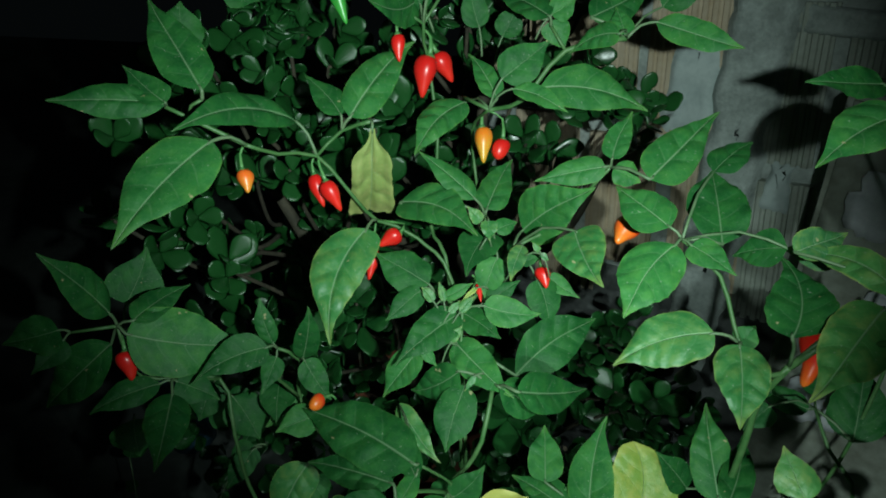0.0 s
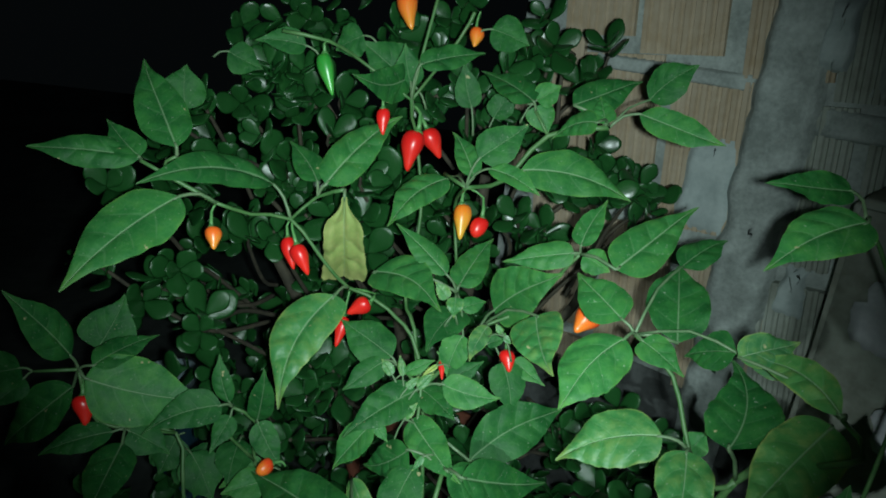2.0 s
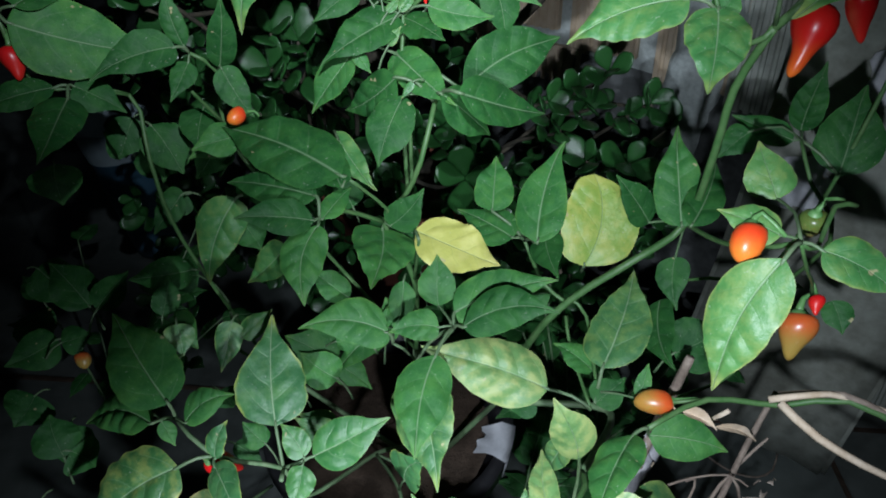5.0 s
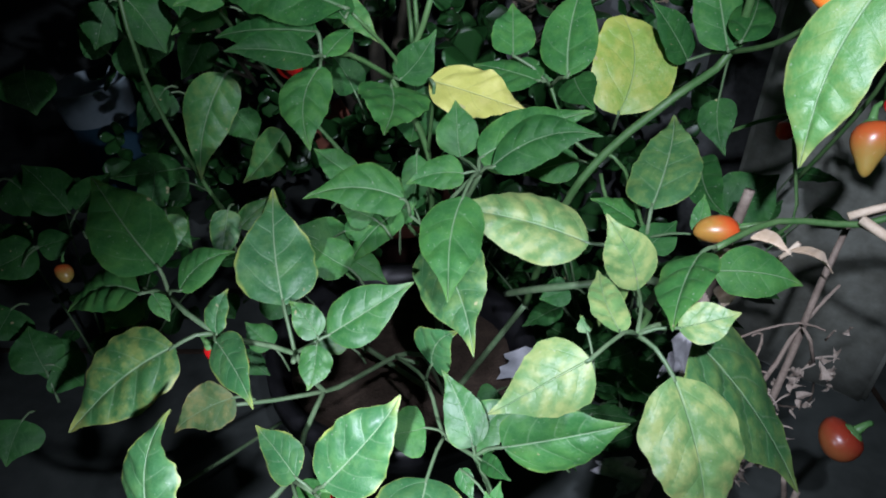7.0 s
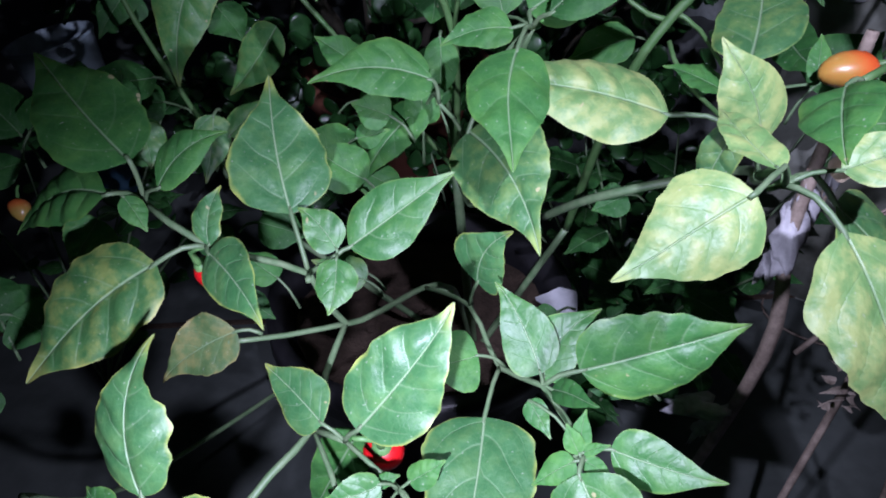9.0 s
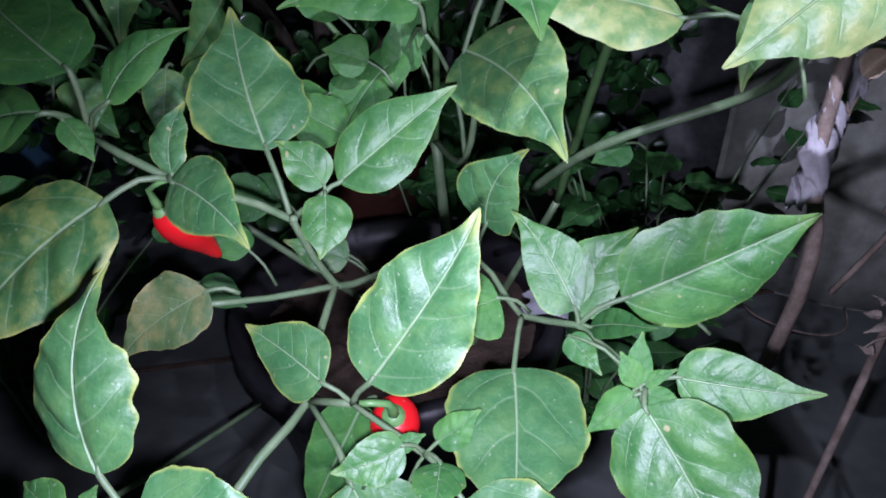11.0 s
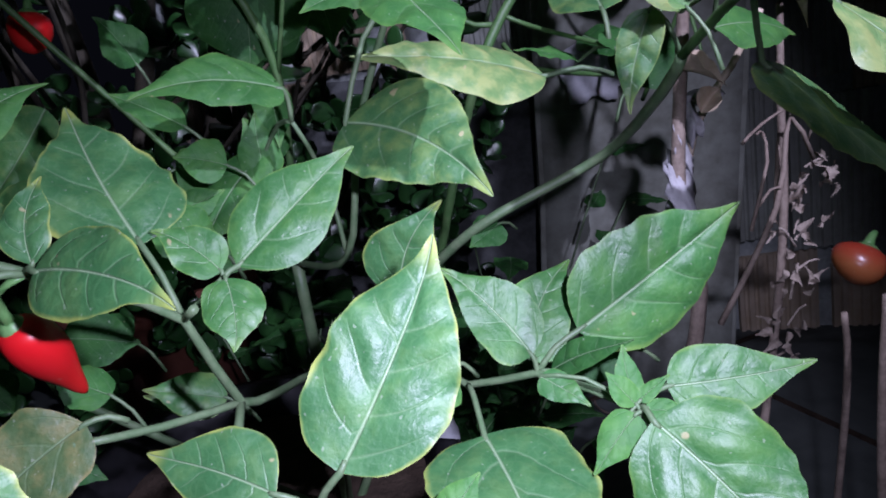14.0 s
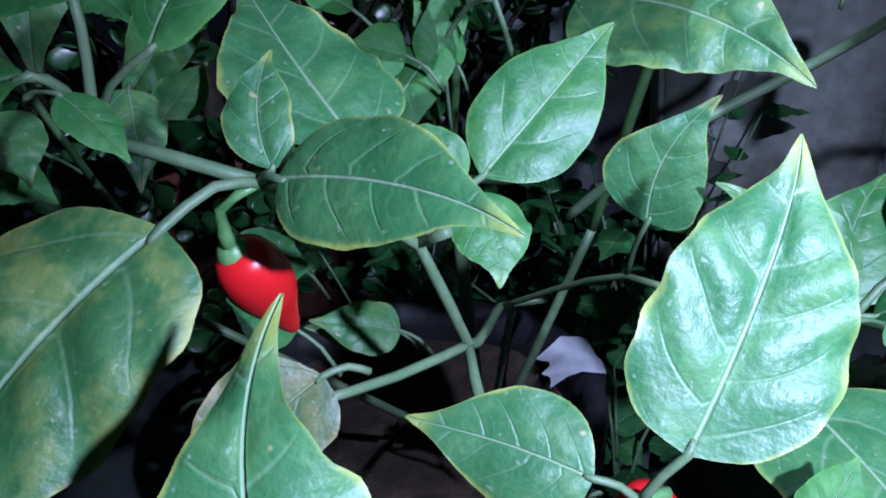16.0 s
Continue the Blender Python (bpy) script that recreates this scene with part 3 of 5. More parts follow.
def jade_mesh(seed):
    """A thick spoon-shaped leaf along +x."""
    r = random.Random(seed)
    bm = bmesh.new()
    n, sides = 8, 10
    rings = []
    for i in range(n + 1):
        u = i / n
        half = 0.5 * (0.10 + 0.58 * math.sin(math.pi * min(1, u ** 1.45)) ** 0.8) if i < n else 0.09
        thick = 0.06 * math.sin(math.pi * (0.15 + 0.80 * u)) + 0.01
        lift = 0.10 * u * u + r.uniform(-0.01, 0.01)
        rings.append([bm.verts.new((u, half * math.cos(6.2832 * s / sides), thick * math.sin(6.2832 * s / sides) + lift)) for s in range(sides)])
    for r0, r1 in zip(rings, rings[1:]):
        for s in range(sides):
            bm.faces.new((r0[s], r0[(s + 1) % sides], r1[(s + 1) % sides], r1[s]))
    bm.faces.new(rings[0][::-1])
    bm.faces.new(rings[-1])
    me = bpy.data.meshes.new("jade_leaf")
    bm.to_mesh(me)
    bm.free()
    me.materials.append(JADE)
    me.polygons.foreach_set("use_smooth", [True] * len(me.polygons))
    return me


JADE_MESHES = [jade_mesh(k) for k in range(4)]
jr = random.Random(31)
JADE_COUNT = [0]
rest = bmesh.new()


def jade_leaf(m, joined=False):
    if joined or JADE_COUNT[0] >= 300:
        me = JADE_MESHES[jr.randrange(4)].copy()
        me.transform(m)
        rest.from_mesh(me)
        bpy.data.meshes.remove(me)
        return
    JADE_COUNT[0] += 1
    ob = new("leaf", JADE_MESHES[jr.randrange(4)])
    ob.parent = jade
    ob.matrix_basis = m


def rosette(end, way, count, size, joined=False):
    """Pairs of leaves crossing each other round a twig's end."""
    x = way.orthogonal().normalized()
    y = way.cross(x)
    spin = jr.uniform(0, 6.28)
    for k in range(count):
        a = spin + (k % 2) * math.pi + (k // 2) * 1.57 + jr.uniform(-0.25, 0.25)
        out = x * math.cos(a) + y * math.sin(a)
        rise = 0.35 + 0.75 * (1 - k / count) + jr.uniform(-0.25, 0.35)
        axis = (out + way * rise).normalized()
        up = (way - axis * way.dot(axis)).normalized()
        side = up.cross(axis)
        s = size * (0.65 + 0.35 * k / count) * jr.uniform(0.85, 1.15)
        m = Matrix.Translation(end - way * (k // 2) * 0.006) @ Matrix((axis, side, up)).transposed().to_4x4() @ Matrix.Diagonal((s, s, s, 1))
        jade_leaf(m, joined)


def twig(x, y, z):
    end = mm((x, y, z))
    way = (Vector((0.05, -0.10, 1.28)) - end).normalized() * 0.75 + Vector((jr.uniform(-0.6, 0.6), jr.uniform(-0.3, 0.3), jr.uniform(0.0, 0.7)))
    way.normalize()
    foot = Vector((end.x * 0.8 + jr.uniform(-0.05, 0.05), end.y * 0.4 + 0.45, max(0.62, end.z - jr.uniform(0.06, 0.16))))
    mid = end * 0.55 + foot * 0.45 - way * 0.02 + Vector((jr.uniform(-0.02, 0.02), jr.uniform(-0.01, 0.01), jr.uniform(-0.02, 0.02)))
    bm = bmesh.new()
    tube(bm, [foot, mid, end - way * 0.012, end], [0.0024, 0.0020, 0.0015, 0.0012], 7)
    part("branch", bm, JADE_WOOD, jade)
    rosette(end, way, 4 if JADE_COUNT[0] > 150 else 5, jr.uniform(0.026, 0.038))
    if jr.random() < 0.5:
        rosette(end - way * 0.022, way, 4, jr.uniform(0.022, 0.030), True)


for a, b, rad in ((( 10, 790, 620), (20, 720, 760), 11), ((-10, 800, 620), (-90, 700, 820), 9), ((20, 800, 620), (110, 740, 860), 9), ((0, 790, 620), (-30, 700, 980), 10), ((20, 720, 760), (60, 690, 1080), 8), ((-90, 700, 820), (-150, 640, 1020), 7), ((110, 740, 860), (190, 720, 1000), 6)):
    bm = bmesh.new()
    tube(bm, [mm(a), (mm(a) + mm(b)) / 2 + Vector((0.012, -0.01, 0.0)), mm(b)], [rad / 1000, rad / 1100, rad / 1500], 9)
    part("trunk" if rad > 8 else "limb", bm, JADE_WOOD, jade)
twig(-123,575,1121)
twig(-101,576,1102)
twig(-72,610,1120)
twig(-32,568,1098)
twig(-10,571,1096)
twig(-150,559,1102)
twig(-179,579,1150)
twig(-196,567,1125)
twig(-209,492,1089)
twig(-226,494,1032)
twig(-159,499,1027)
twig(-190,516,1008)
twig(-138,497,993)
twig(-137,484,985)
twig(-198,512,989)
twig(-91,524,1058)
twig(-127,566,1034)
twig(-56,557,1065)
twig(-36,579,1058)
twig(-88,586,1054)
twig(37,616,1174)
twig(15,630,1158)
twig(69,631,1152)
twig(71,605,1190)
twig(92,710,1188)
twig(123,734,1199)
twig(153,741,1183)
twig(96,724,1163)
twig(110,698,1206)
twig(160,747,1207)
twig(139,739,1169)
twig(214,653,1072)
twig(203,661,1094)
twig(217,657,1087)
twig(206,648,1050)
twig(186,686,1098)
twig(92,611,1066)
twig(116,625,1054)
twig(61,647,1054)
twig(34,621,1037)
twig(4,565,1002)
twig(-63,530,942)
twig(-63,516,920)
twig(-46,543,932)
twig(-144,521,927)
twig(-185,518,911)
twig(-67,484,898)
twig(-119,518,911)
twig(-28,571,1031)
twig(-69,636,1145)
twig(-35,618,1123)
twig(-104,647,1144)
twig(-123,643,1157)
twig(-159,627,1135)
twig(-144,641,1179)
twig(-25,645,1201)
twig(69,532,855)
twig(90,506,841)
twig(114,541,837)
twig(187,588,890)
twig(199,580,879)
twig(206,586,907)
twig(228,572,875)
twig(244,574,886)
twig(259,560,872)
twig(197,564,832)
twig(212,568,807)
twig(224,529,852)
twig(172,577,855)
twig(160,585,876)
twig(-22,567,929)
twig(-74,555,916)
twig(-69,558,886)
twig(-96,559,936)
twig(-131,514,883)
twig(-41,559,899)
twig(73,538,876)
# the mass of leaves behind
for k in range(420):
    a = jr.random()
    e = Vector((jr.uniform(-0.25, 0.20), jr.uniform(0.60, 0.74), jr.uniform(0.56, 1.26)))
    if (e.z > 1.12 and (e.x > 0.1 or e.x < -0.17)) or (e.z < 1.05 and e.x > 0.11):
        continue
    w = Vector((jr.uniform(-0.7, 0.7), -0.7, jr.uniform(0.0, 0.9))).normalized()
    rosette(e, w, jr.choice((3, 4, 5)), jr.uniform(0.023, 0.037), True)
# added low leaves, partly to cover a wall foot that shows too bright
for k in range(110):
    e = Vector((jr.uniform(0.08, 0.30), jr.uniform(0.58, 0.68), jr.uniform(0.50, 0.80)))
    if e.y < 0.86 - (e.x - 0.30) * 0.65 - 0.04:
        rosette(e, Vector((jr.uniform(-0.7, 0.7), -0.7, jr.uniform(0.0, 0.9))).normalized(), 4, jr.uniform(0.024, 0.036), True)
mass = tagged(finish("leaf_mass", rest, JADE, jade), kind="stuff")


# ---- the pepper plant ----
NODES = dict(
    N1=(-136,412,1137),
    N2=(-117,420,1140),
    N3=(-95,424,1112),
    N4=(-60,463,1093),
    N5=(-44,470,1109),
    N5b=(-23,461,1119),
    N6=(-22,480,1040),
    N7=(6,532,1170),
    N8=(54,490,1122),
    N9a=(79,516,1123),
    N9b=(95,527,1173),
    N10=(146,515,1169),
    N11=(56,482,1047),
    N11b=(76,459,1033),
    N12=(134,455,1097),
    N13=(160,374,1085),
    N14=(194,346,1035),
    N15=(22,447,1001),
    N16=(42,431,996),
    N16b=(42,423,973),
    N17=(64,397,958),
    N18=(4,339,910),
    N18b=(37,375,885),
    N19=(18,356,927),
    N20=(124,366,885),
    N20b=(60,349,892),
    N21=(83,308,863),
    N21b=(47,335,820),
    N22=(-186,406,989),
    N23=(-214,399,987),
    N24=(-84,417,969),
    N24b=(-71,425,954),
    N26=(-153,400,951),
    N27=(-71,273,811),
    N28=(-46,257,801),
    N29=(-12,270,775),
    N32=(1,269,785),
    N33=(57,282,742),
    N33b=(67,246,738),
    N34=(3,210,740),
    N34b=(23,193,732),
    N34c=(-53,171,748),
    N35=(82,228,745),
    N36=(92,194,745),
    N37=(138,200,854),
    N38=(219,253,975),
    N39=(291,411,942),
    N40=(180,243,865),
    N41=(165,286,826),
    N41b=(167,290,837),
    N42=(152,238,834),
    N50=(-85,416,771),
    S6=(210,322,1039),
    S6b=(237,300,1093),
    S3=(217,363,907),
    N4s=(167,382,850),
    R1=(260,379,1161),
    N34x=(-12,226,729),
    T0=(75,430,560),
    T1=(60,410,740),
    T2=(130,400,700),
    T3=(-60,420,700),)
plant = thing("pepper_plant", "bushy chilli pepper plant with red and orange fruits", "pepper plant")


def place(p):
    return mm(NODES[p]) if isinstance(p, str) else mm(p)


def stem(radius, *points):
    pts = [place(p) for p in points]
    bm = bmesh.new()
    r = radius / 1000.0
    n = len(pts) - 1
    tube(bm, pts, [r * (0.9 + 0.25 * k / n) for k in range(n + 1)])
    part("stem", bm, STEM if sum(p.z for p in pts) / len(pts) < 0.83 else STEM_GREEN, plant)


rng = random.Random(7)


def leaf(tone, bx, by, bz, tx, ty, tz, width, node, face, bow=None, torn=False, fold=None):
    """A leaf from its base to its tip (millimetres), with a stalk to the node it grows from."""
    base, tip = mm((bx, by, bz)), mm((tx, ty, tz))
    axis = tip - base
    length = axis.length
    axis.normalize()
    want = Vector(face)
    up = (want - axis * want.dot(axis)).normalized()
    side = up.cross(axis)
    seed = rng.random()
    r = random.Random(seed)
    bm = bmesh.new()
    droop = r.uniform(0.05, 0.28)
    blade(bm, length, width / 1000.0, droop, 0.38 if torn is True else r.uniform(0.04, 0.22) if fold is None else fold, r.uniform(0.0, 0.25), r.uniform(0.03, 0.085), bow if bow is not None else r.uniform(-0.045, 0.045), seed, torn)
    # the bend keeps base and tip where they are
    drop = droop * length * 0.75 * 0.75
    turn = Matrix((axis, side, up)).transposed().to_4x4()
    fix = Matrix.Rotation(-math.atan2(drop, length), 4, "Y")
    m = Matrix.Translation(base) @ turn @ fix
    ob = part("leaf", bm, LEAF[tone], plant)
    ob.matrix_world = m
    start = place(node) if node else base - axis * 0.012 - Vector((0, 0, 0.010))
    gap = (base - start).length
    if gap < 0.075:
        bm = bmesh.new()
        inv = m.inverted()
        mid = (start + base) / 2 + Vector((0, 0, 0.12 * gap)) - axis * 0.05 * gap
        rad = min(0.0011, 0.0005 + length * 0.008)
        tube(bm, [inv @ p for p in (start, mid, base, base + axis * length * 0.05)], [rad * 1.15, rad, rad, rad * 0.6], 6)
        part("leaf_stalk", bm, STEM, ob)
    return ob


def pepper(colour, top, tip, width, start):
    """A small beaked pepper hanging from its stalk."""
    top, tip, start = mm(top), mm(tip), mm(start)
    axis = tip - top
    length, r = axis.length, width / 2000.0
    bm = bmesh.new()
    prof = [(0.30, 0.0), (0.62, 0.02), (0.86, 0.09), (0.98, 0.19), (1.0, 0.30), (0.93, 0.42), (0.78, 0.54), (0.60, 0.66), (0.46, 0.77), (0.35, 0.87), (0.22, 0.95), (0.07, 1.0)]
    if length < width / 1000.0 * 1.25 or colour == "O":
        prof = [(0.30, 0.0), (0.66, 0.03), (0.90, 0.14), (1.0, 0.32), (0.97, 0.52), (0.84, 0.70), (0.62, 0.85), (0.36, 0.95), (0.10, 1.0)]
    if colour == "R":
        prof = [(0.30, 0.0), (0.7, 0.02), (0.92, 0.09), (1.0, 0.2), (0.97, 0.32), (0.8, 0.45), (0.58, 0.56), (0.45, 0.68), (0.38, 0.8), (0.3, 0.9), (0.2, 0.96), (0.06, 1.0)]
    lathe(bm, [(r * a, -length * z) for a, z in prof], 20)
    for v in bm.verts:
        t = -v.co.z / length
        v.co.x += r * 0.16 * math.sin(2.6 * t + top.x * 90)
        v.co.y += r * 0.12 * math.sin(2.1 * t + top.y * 70)
        ang = math.atan2(v.co.y, v.co.x)
        v.co.xy *= 1 + 0.03 * math.sin(3 * ang + top.z * 50)
    ob = part("pepper", bm, SKIN[colour], plant)
    m = Matrix.Translation(top) @ axis.to_track_quat("-Z", "Y").to_matrix().to_4x4()
    ob.matrix_world = m
    bm = bmesh.new()
    lathe(bm, [(r * 0.20, 0.0020), (r * 0.36, 0.0012), (r * 0.47, -length * 0.005), (r * 0.50, -length * 0.022), (r * 0.42, -length * 0.030)], 12)
    part("calyx", bm, CALYX, ob, "green calyx")
    bm = bmesh.new()
    inv = m.inverted()
    away = (start - top)
    mid = top - axis.normalized() * away.length * 0.45 + away * 0.25
    tube(bm, [inv @ start, inv @ mid, Vector((0, 0, -0.0005))], [max(0.0008, r * 0.13), max(0.0008, r * 0.15), max(0.0012, r * 0.26)], 8)
    part("stalk", bm, CALYX, ob)
    return ob


stem(1.3, 'N1', 'N3')
stem(1.1, 'N2', (-127,421,1130), 'N3')
stem(1.3, 'N3', (-81,444,1100), 'N4', (-36,466,1063), 'N6', (8,480,1027), (40,459,978), 'T1')
stem(1.2, 'N4', 'N5', 'N5b')
stem(1.3, (17,552,1242), 'N7', (9,546,1145), (19,536,1084), (17,501,1028), (34,467,991), 'T1')
stem(1.2, 'N7', (-32,535,1193), (-49,504,1208), (-78,497,1212))
stem(1.2, 'N7', (33,564,1212), (43,562,1233))
stem(1.7, 'N8', 'N9a', (106,520,1158), 'N10')
stem(1.1, 'N9b', (106,520,1158))
stem(1.3, 'N8', (37,509,1125))
stem(1.3, 'N8', (45,531,1095), (51,525,1051), 'N11', (56,468,1014), 'N16')
stem(1.3, 'N12', (125,462,1080), (108,471,1048), 'N11b', (69,468,1015), 'N16')
stem(1.3, 'N13', (182,365,1068), 'N14', (204,326,1030), 'S6')
stem(2.2, 'S6', (208,337,1004), (213,347,964), 'S3', (188,349,888), (156,350,853), (137,356,809), 'T2')
stem(1.9, (224,318,1060), 'S6')
stem(1.3, 'S6b', (232,270,1095), (222,321,1050))
stem(1.3, 'R1', (286,395,1132), (318,400,1069), (316,400,926), (312,420,830))
stem(1.3, 'N39', (295,389,925), (315,377,892), (315,427,792))
stem(1.3, 'N38', (214,275,955), (217,319,927), 'S3')
stem(1.1, 'N38', (230,258,969), (243,279,977), (255,283,976))
stem(0.9, 'N38', (234,264,953), (260,295,922), (270,305,906))
stem(1.3, 'N15', 'N16', 'N16b', 'N17')
stem(1.7, 'N17', (58,378,929), (49,383,900), 'N18b', (57,381,835), 'T1')
stem(1.3, 'N18', (16,354,906), 'N18b')
stem(1.1, 'N19', (39,372,897), 'N18b')
stem(1.2, 'N20', (139,365,854), (153,353,849))
stem(1.0, 'N20b', (57,381,835))
stem(1.5, 'N21', (71,328,814), (64,340,760), 'T1')
stem(1.0, 'N21b', (61,347,794), (64,340,760))
stem(1.1, 'N23', 'N22')
stem(1.3, 'N22', (-178,409,946), (-129,423,936), (-116,404,901), (-104,401,840), 'T3')
stem(1.0, 'N26', (-129,423,936))
stem(1.3, 'N24', 'N24b', (-74,430,917), (-45,415,878), 'T1')
stem(1.1, (-89,414,950), (-74,430,917))
stem(1.5, 'N27', 'N28', 'N29', (0,274,742), (37,326,718), (49,340,706), (58,364,676), 'T0')
stem(1.2, 'N29', (-10,257,782))
stem(1.1, (37,326,718), (52,318,720))
stem(1.1, 'N32', 'N29')
stem(1.6, (0,274,742), (-8,250,735), 'N34x', (-35,199,721), (-50,183,690), (-48,240,610))
stem(1.3, 'N34', 'N34x')
stem(1.0, 'N34', 'N34b')
stem(1.1, 'N34x', (-3,204,728), (0,194,723))
stem(1.2, (37,326,718), 'N33', 'N33b', 'N35', 'N36')
stem(1.3, 'N34c', (-66,177,744), (-88,188,737), (-122,205,724), (-120,260,650), (-60,380,590))
stem(1.2, (-46,251,756), (-24,262,748), (0,274,742))
stem(1.5, 'N37', (149,220,847), 'N42')
stem(0.9, 'N37', (135,203,851))
stem(1.6, 'N40', (215,264,865), (255,265,863), (283,260,875), (326,243,863))
stem(1.0, (196,264,861), (215,264,865))
stem(1.1, 'N41', (158,331,829), (155,349,840))
stem(1.1, 'N41b', (166,342,847), (156,350,853))
stem(2.3, 'N42', (163,258,820), (188,322,785), (134,351,755), (115,401,709))
stem(1.3, 'N50', (-70,384,753), (-56,398,727), 'T3')
stem(1.2, (231,378,851), (243,363,867), (251,345,880))
stem(1.0, (251,345,880), (255,337,859), (261,327,822), (211,295,828))
stem(3.4, 'T1', 'T0')
stem(2.5, 'T2', 'T0')
stem(2.2, 'T3', 'T0')
leaf('d', -116,418,1146, -160,467,1189, 30, 'N2', (0.19,-0.54,0.82), 0.01)
leaf('d', -135,411,1139, -193,390,1144, 20, 'N1', (0.32,-0.74,0.59), -0.01)
leaf('d', -133,406,1141, -162,423,1157, 18, 'N1', (0.11,-0.57,0.82))
leaf('d', -73,466,1115, -121,377,1134, 24, 'N4', (0.71,-0.24,0.67), -0.09)
leaf('g', -109,405,1120, -142,333,1084, 41, 'N3', (0.17,-0.51,0.84), -0.03)
leaf('d', -44,469,1120, -73,499,1138, 21, 'N5', (0.03,-0.47,0.88), -0.04)
leaf('g', -38,468,1119, 1,533,1158, 29, 'N5', (0.19,-0.58,0.79), 0.04)
leaf('y', -22,456,1116, -28,489,1043, 31, 'N5b', (0.20,-0.88,-0.43), 0.0, True)
leaf('d', 1,544,1185, -28,488,1190, 26, 'N7', (0.88,-0.44,0.18), 0.11)
leaf('d', 11,529,1196, 55,555,1206, 20, 'N7', (0.25,-0.68,0.68), 0.02)
leaf('d', 93,523,1180, 52,564,1192, 24, 'N9b', (-0.23,-0.47,0.85), -0.03)
leaf('g', 59,490,1130, 38,526,1152, 17, 'N8', (-0.10,-0.55,0.83), -0.03)
leaf('d', 61,490,1143, 92,502,1168, 27, 'N8', (-0.03,-0.88,0.48), -0.01)
leaf('g', 68,486,1138, 105,469,1128, 15, 'N8', (-0.08,-0.62,0.78), 0.05)
leaf('g', 90,512,1133, 172,521,1117, 34, 'N9a', (0.20,-0.75,0.63), 0.08)
leaf('g', 38,522,1118, 4,474,1092, 26, 'N8', (0.07,-0.52,0.85), -0.09)
leaf('g', 135,490,1176, 108,521,1155, 17, 'N10', (-0.82,-0.50,0.28), -0.10)
leaf('d', 120,518,1181, 170,554,1198, 27, 'N10', (0.27,-0.64,0.71))
leaf('d', 174,541,1187, 202,537,1215, 28, 'N10', (-0.46,-0.81,0.36), 0.05)
leaf('g', 165,519,1180, 219,490,1170, 22, 'N10', (-0.29,-0.74,0.61), -0.03)
leaf('g', 142,505,1173, 138,526,1188, 15, 'N10', (-0.20,-0.54,0.82))
leaf('g', 133,451,1104, 149,481,1128, 17, 'N12', (-0.23,-0.53,0.82), 0.04)
leaf('g', 130,453,1098, 85,457,1084, 19, 'N12', (-0.25,-0.76,0.60), -0.01)
leaf('g', 48,480,1060, 6,500,1087, 19, 'N11', (0.18,-0.63,0.75), -0.01)
leaf('g', 57,484,1051, 77,532,1073, 24, 'N11', (0.07,-0.45,0.89), 0.02)
leaf('g', -6,489,1051, 50,438,1051, 35, 'N11', (-0.36,-0.40,0.84), 0.12)
leaf('g', 84,479,1038, 126,452,1084, 40, 'N11b', (-0.67,-0.72,0.18), 0.04)
leaf('g', 154,433,1098, 209,486,1129, 32, 'N12', (0.05,-0.54,0.84), -0.00)
leaf('d', 191,429,1106, 222,453,1119, 22, 'N13', (-0.13,-0.33,0.94), 0.03)
leaf('g', 153,377,1091, 130,421,1098, 27, 'N13', (-0.39,-0.34,0.85), 0.01)
leaf('d', 183,374,1083, 190,431,1107, 34, 'N13', (-0.17,-0.37,0.91), 0.00)
leaf('l', 110,425,1064, 121,374,1052, 33, 'N11b', (-0.42,-0.29,0.86), -0.04)
leaf('g', 153,363,1087, 120,325,1062, 32, 'N13', (-0.15,-0.45,0.88), -0.06)
leaf('g', 163,368,1085, 182,345,1079, 18, 'N13', (-0.26,-0.45,0.85), 0.02)
leaf('d', 202,342,1098, 184,362,1082, 21, 'N13', (-0.81,-0.32,0.48))
leaf('l', 179,348,1041, 126,349,1015, 33, 'N14', (-0.38,-0.51,0.78), -0.08)
leaf('l', 190,339,1040, 180,296,1017, 28, 'N14', (-0.16,-0.41,0.90), 0.02)
leaf('g', 194,347,1035, 201,349,1047, 14, 'N14', (-0.52,-0.73,0.45))
leaf('d', 194,300,1071, 206,356,1087, 33, 'S6', (-0.15,-0.24,0.96), -0.12, "slim")
leaf('L', 239,310,1084, 188,264,1061, 31, 'S6', (-0.06,-0.38,0.92), -0.00)
leaf('L', 228,287,1103, 205,338,1096, 17, 'S6b', (-0.63,-0.17,0.76), -0.12)
leaf('m', 198,327,1103, 229,340,1109, 17, 'S6b', (0.11,-0.56,0.82))
leaf('d', 260,401,1170, 211,388,1172, 20, 'R1', (0.19,-0.63,0.76), 0.01)
leaf('g', 254,365,1164, 204,342,1141, 31, 'R1', (-0.17,-0.50,0.85), -0.07)
leaf('l', -27,461,1042, -42,386,994, 38, 'N6', (0.03,-0.54,0.84), -0.11)
leaf('d', 18,448,1007, -22,461,1024, 30, 'N15', (0.12,-0.65,0.75), 0.00)
leaf('d', 60,470,1039, 43,430,1024, 29, 'N11', (0.01,-0.36,0.93), -0.07)
leaf('g', 65,454,1028, 58,442,1000, 21, 'N11', (-0.26,-0.87,0.41), -0.05)
leaf('m', 81,449,1040, 72,421,1027, 12, 'N11b', (0.09,-0.41,0.91))
leaf('g', 56,429,1003, 96,427,1000, 21, 'N16', (0.00,-0.79,0.61), -0.06)
leaf('d', 94,451,1013, 104,435,981, 26, 'N11b', (0.31,-0.81,0.50), 0.05)
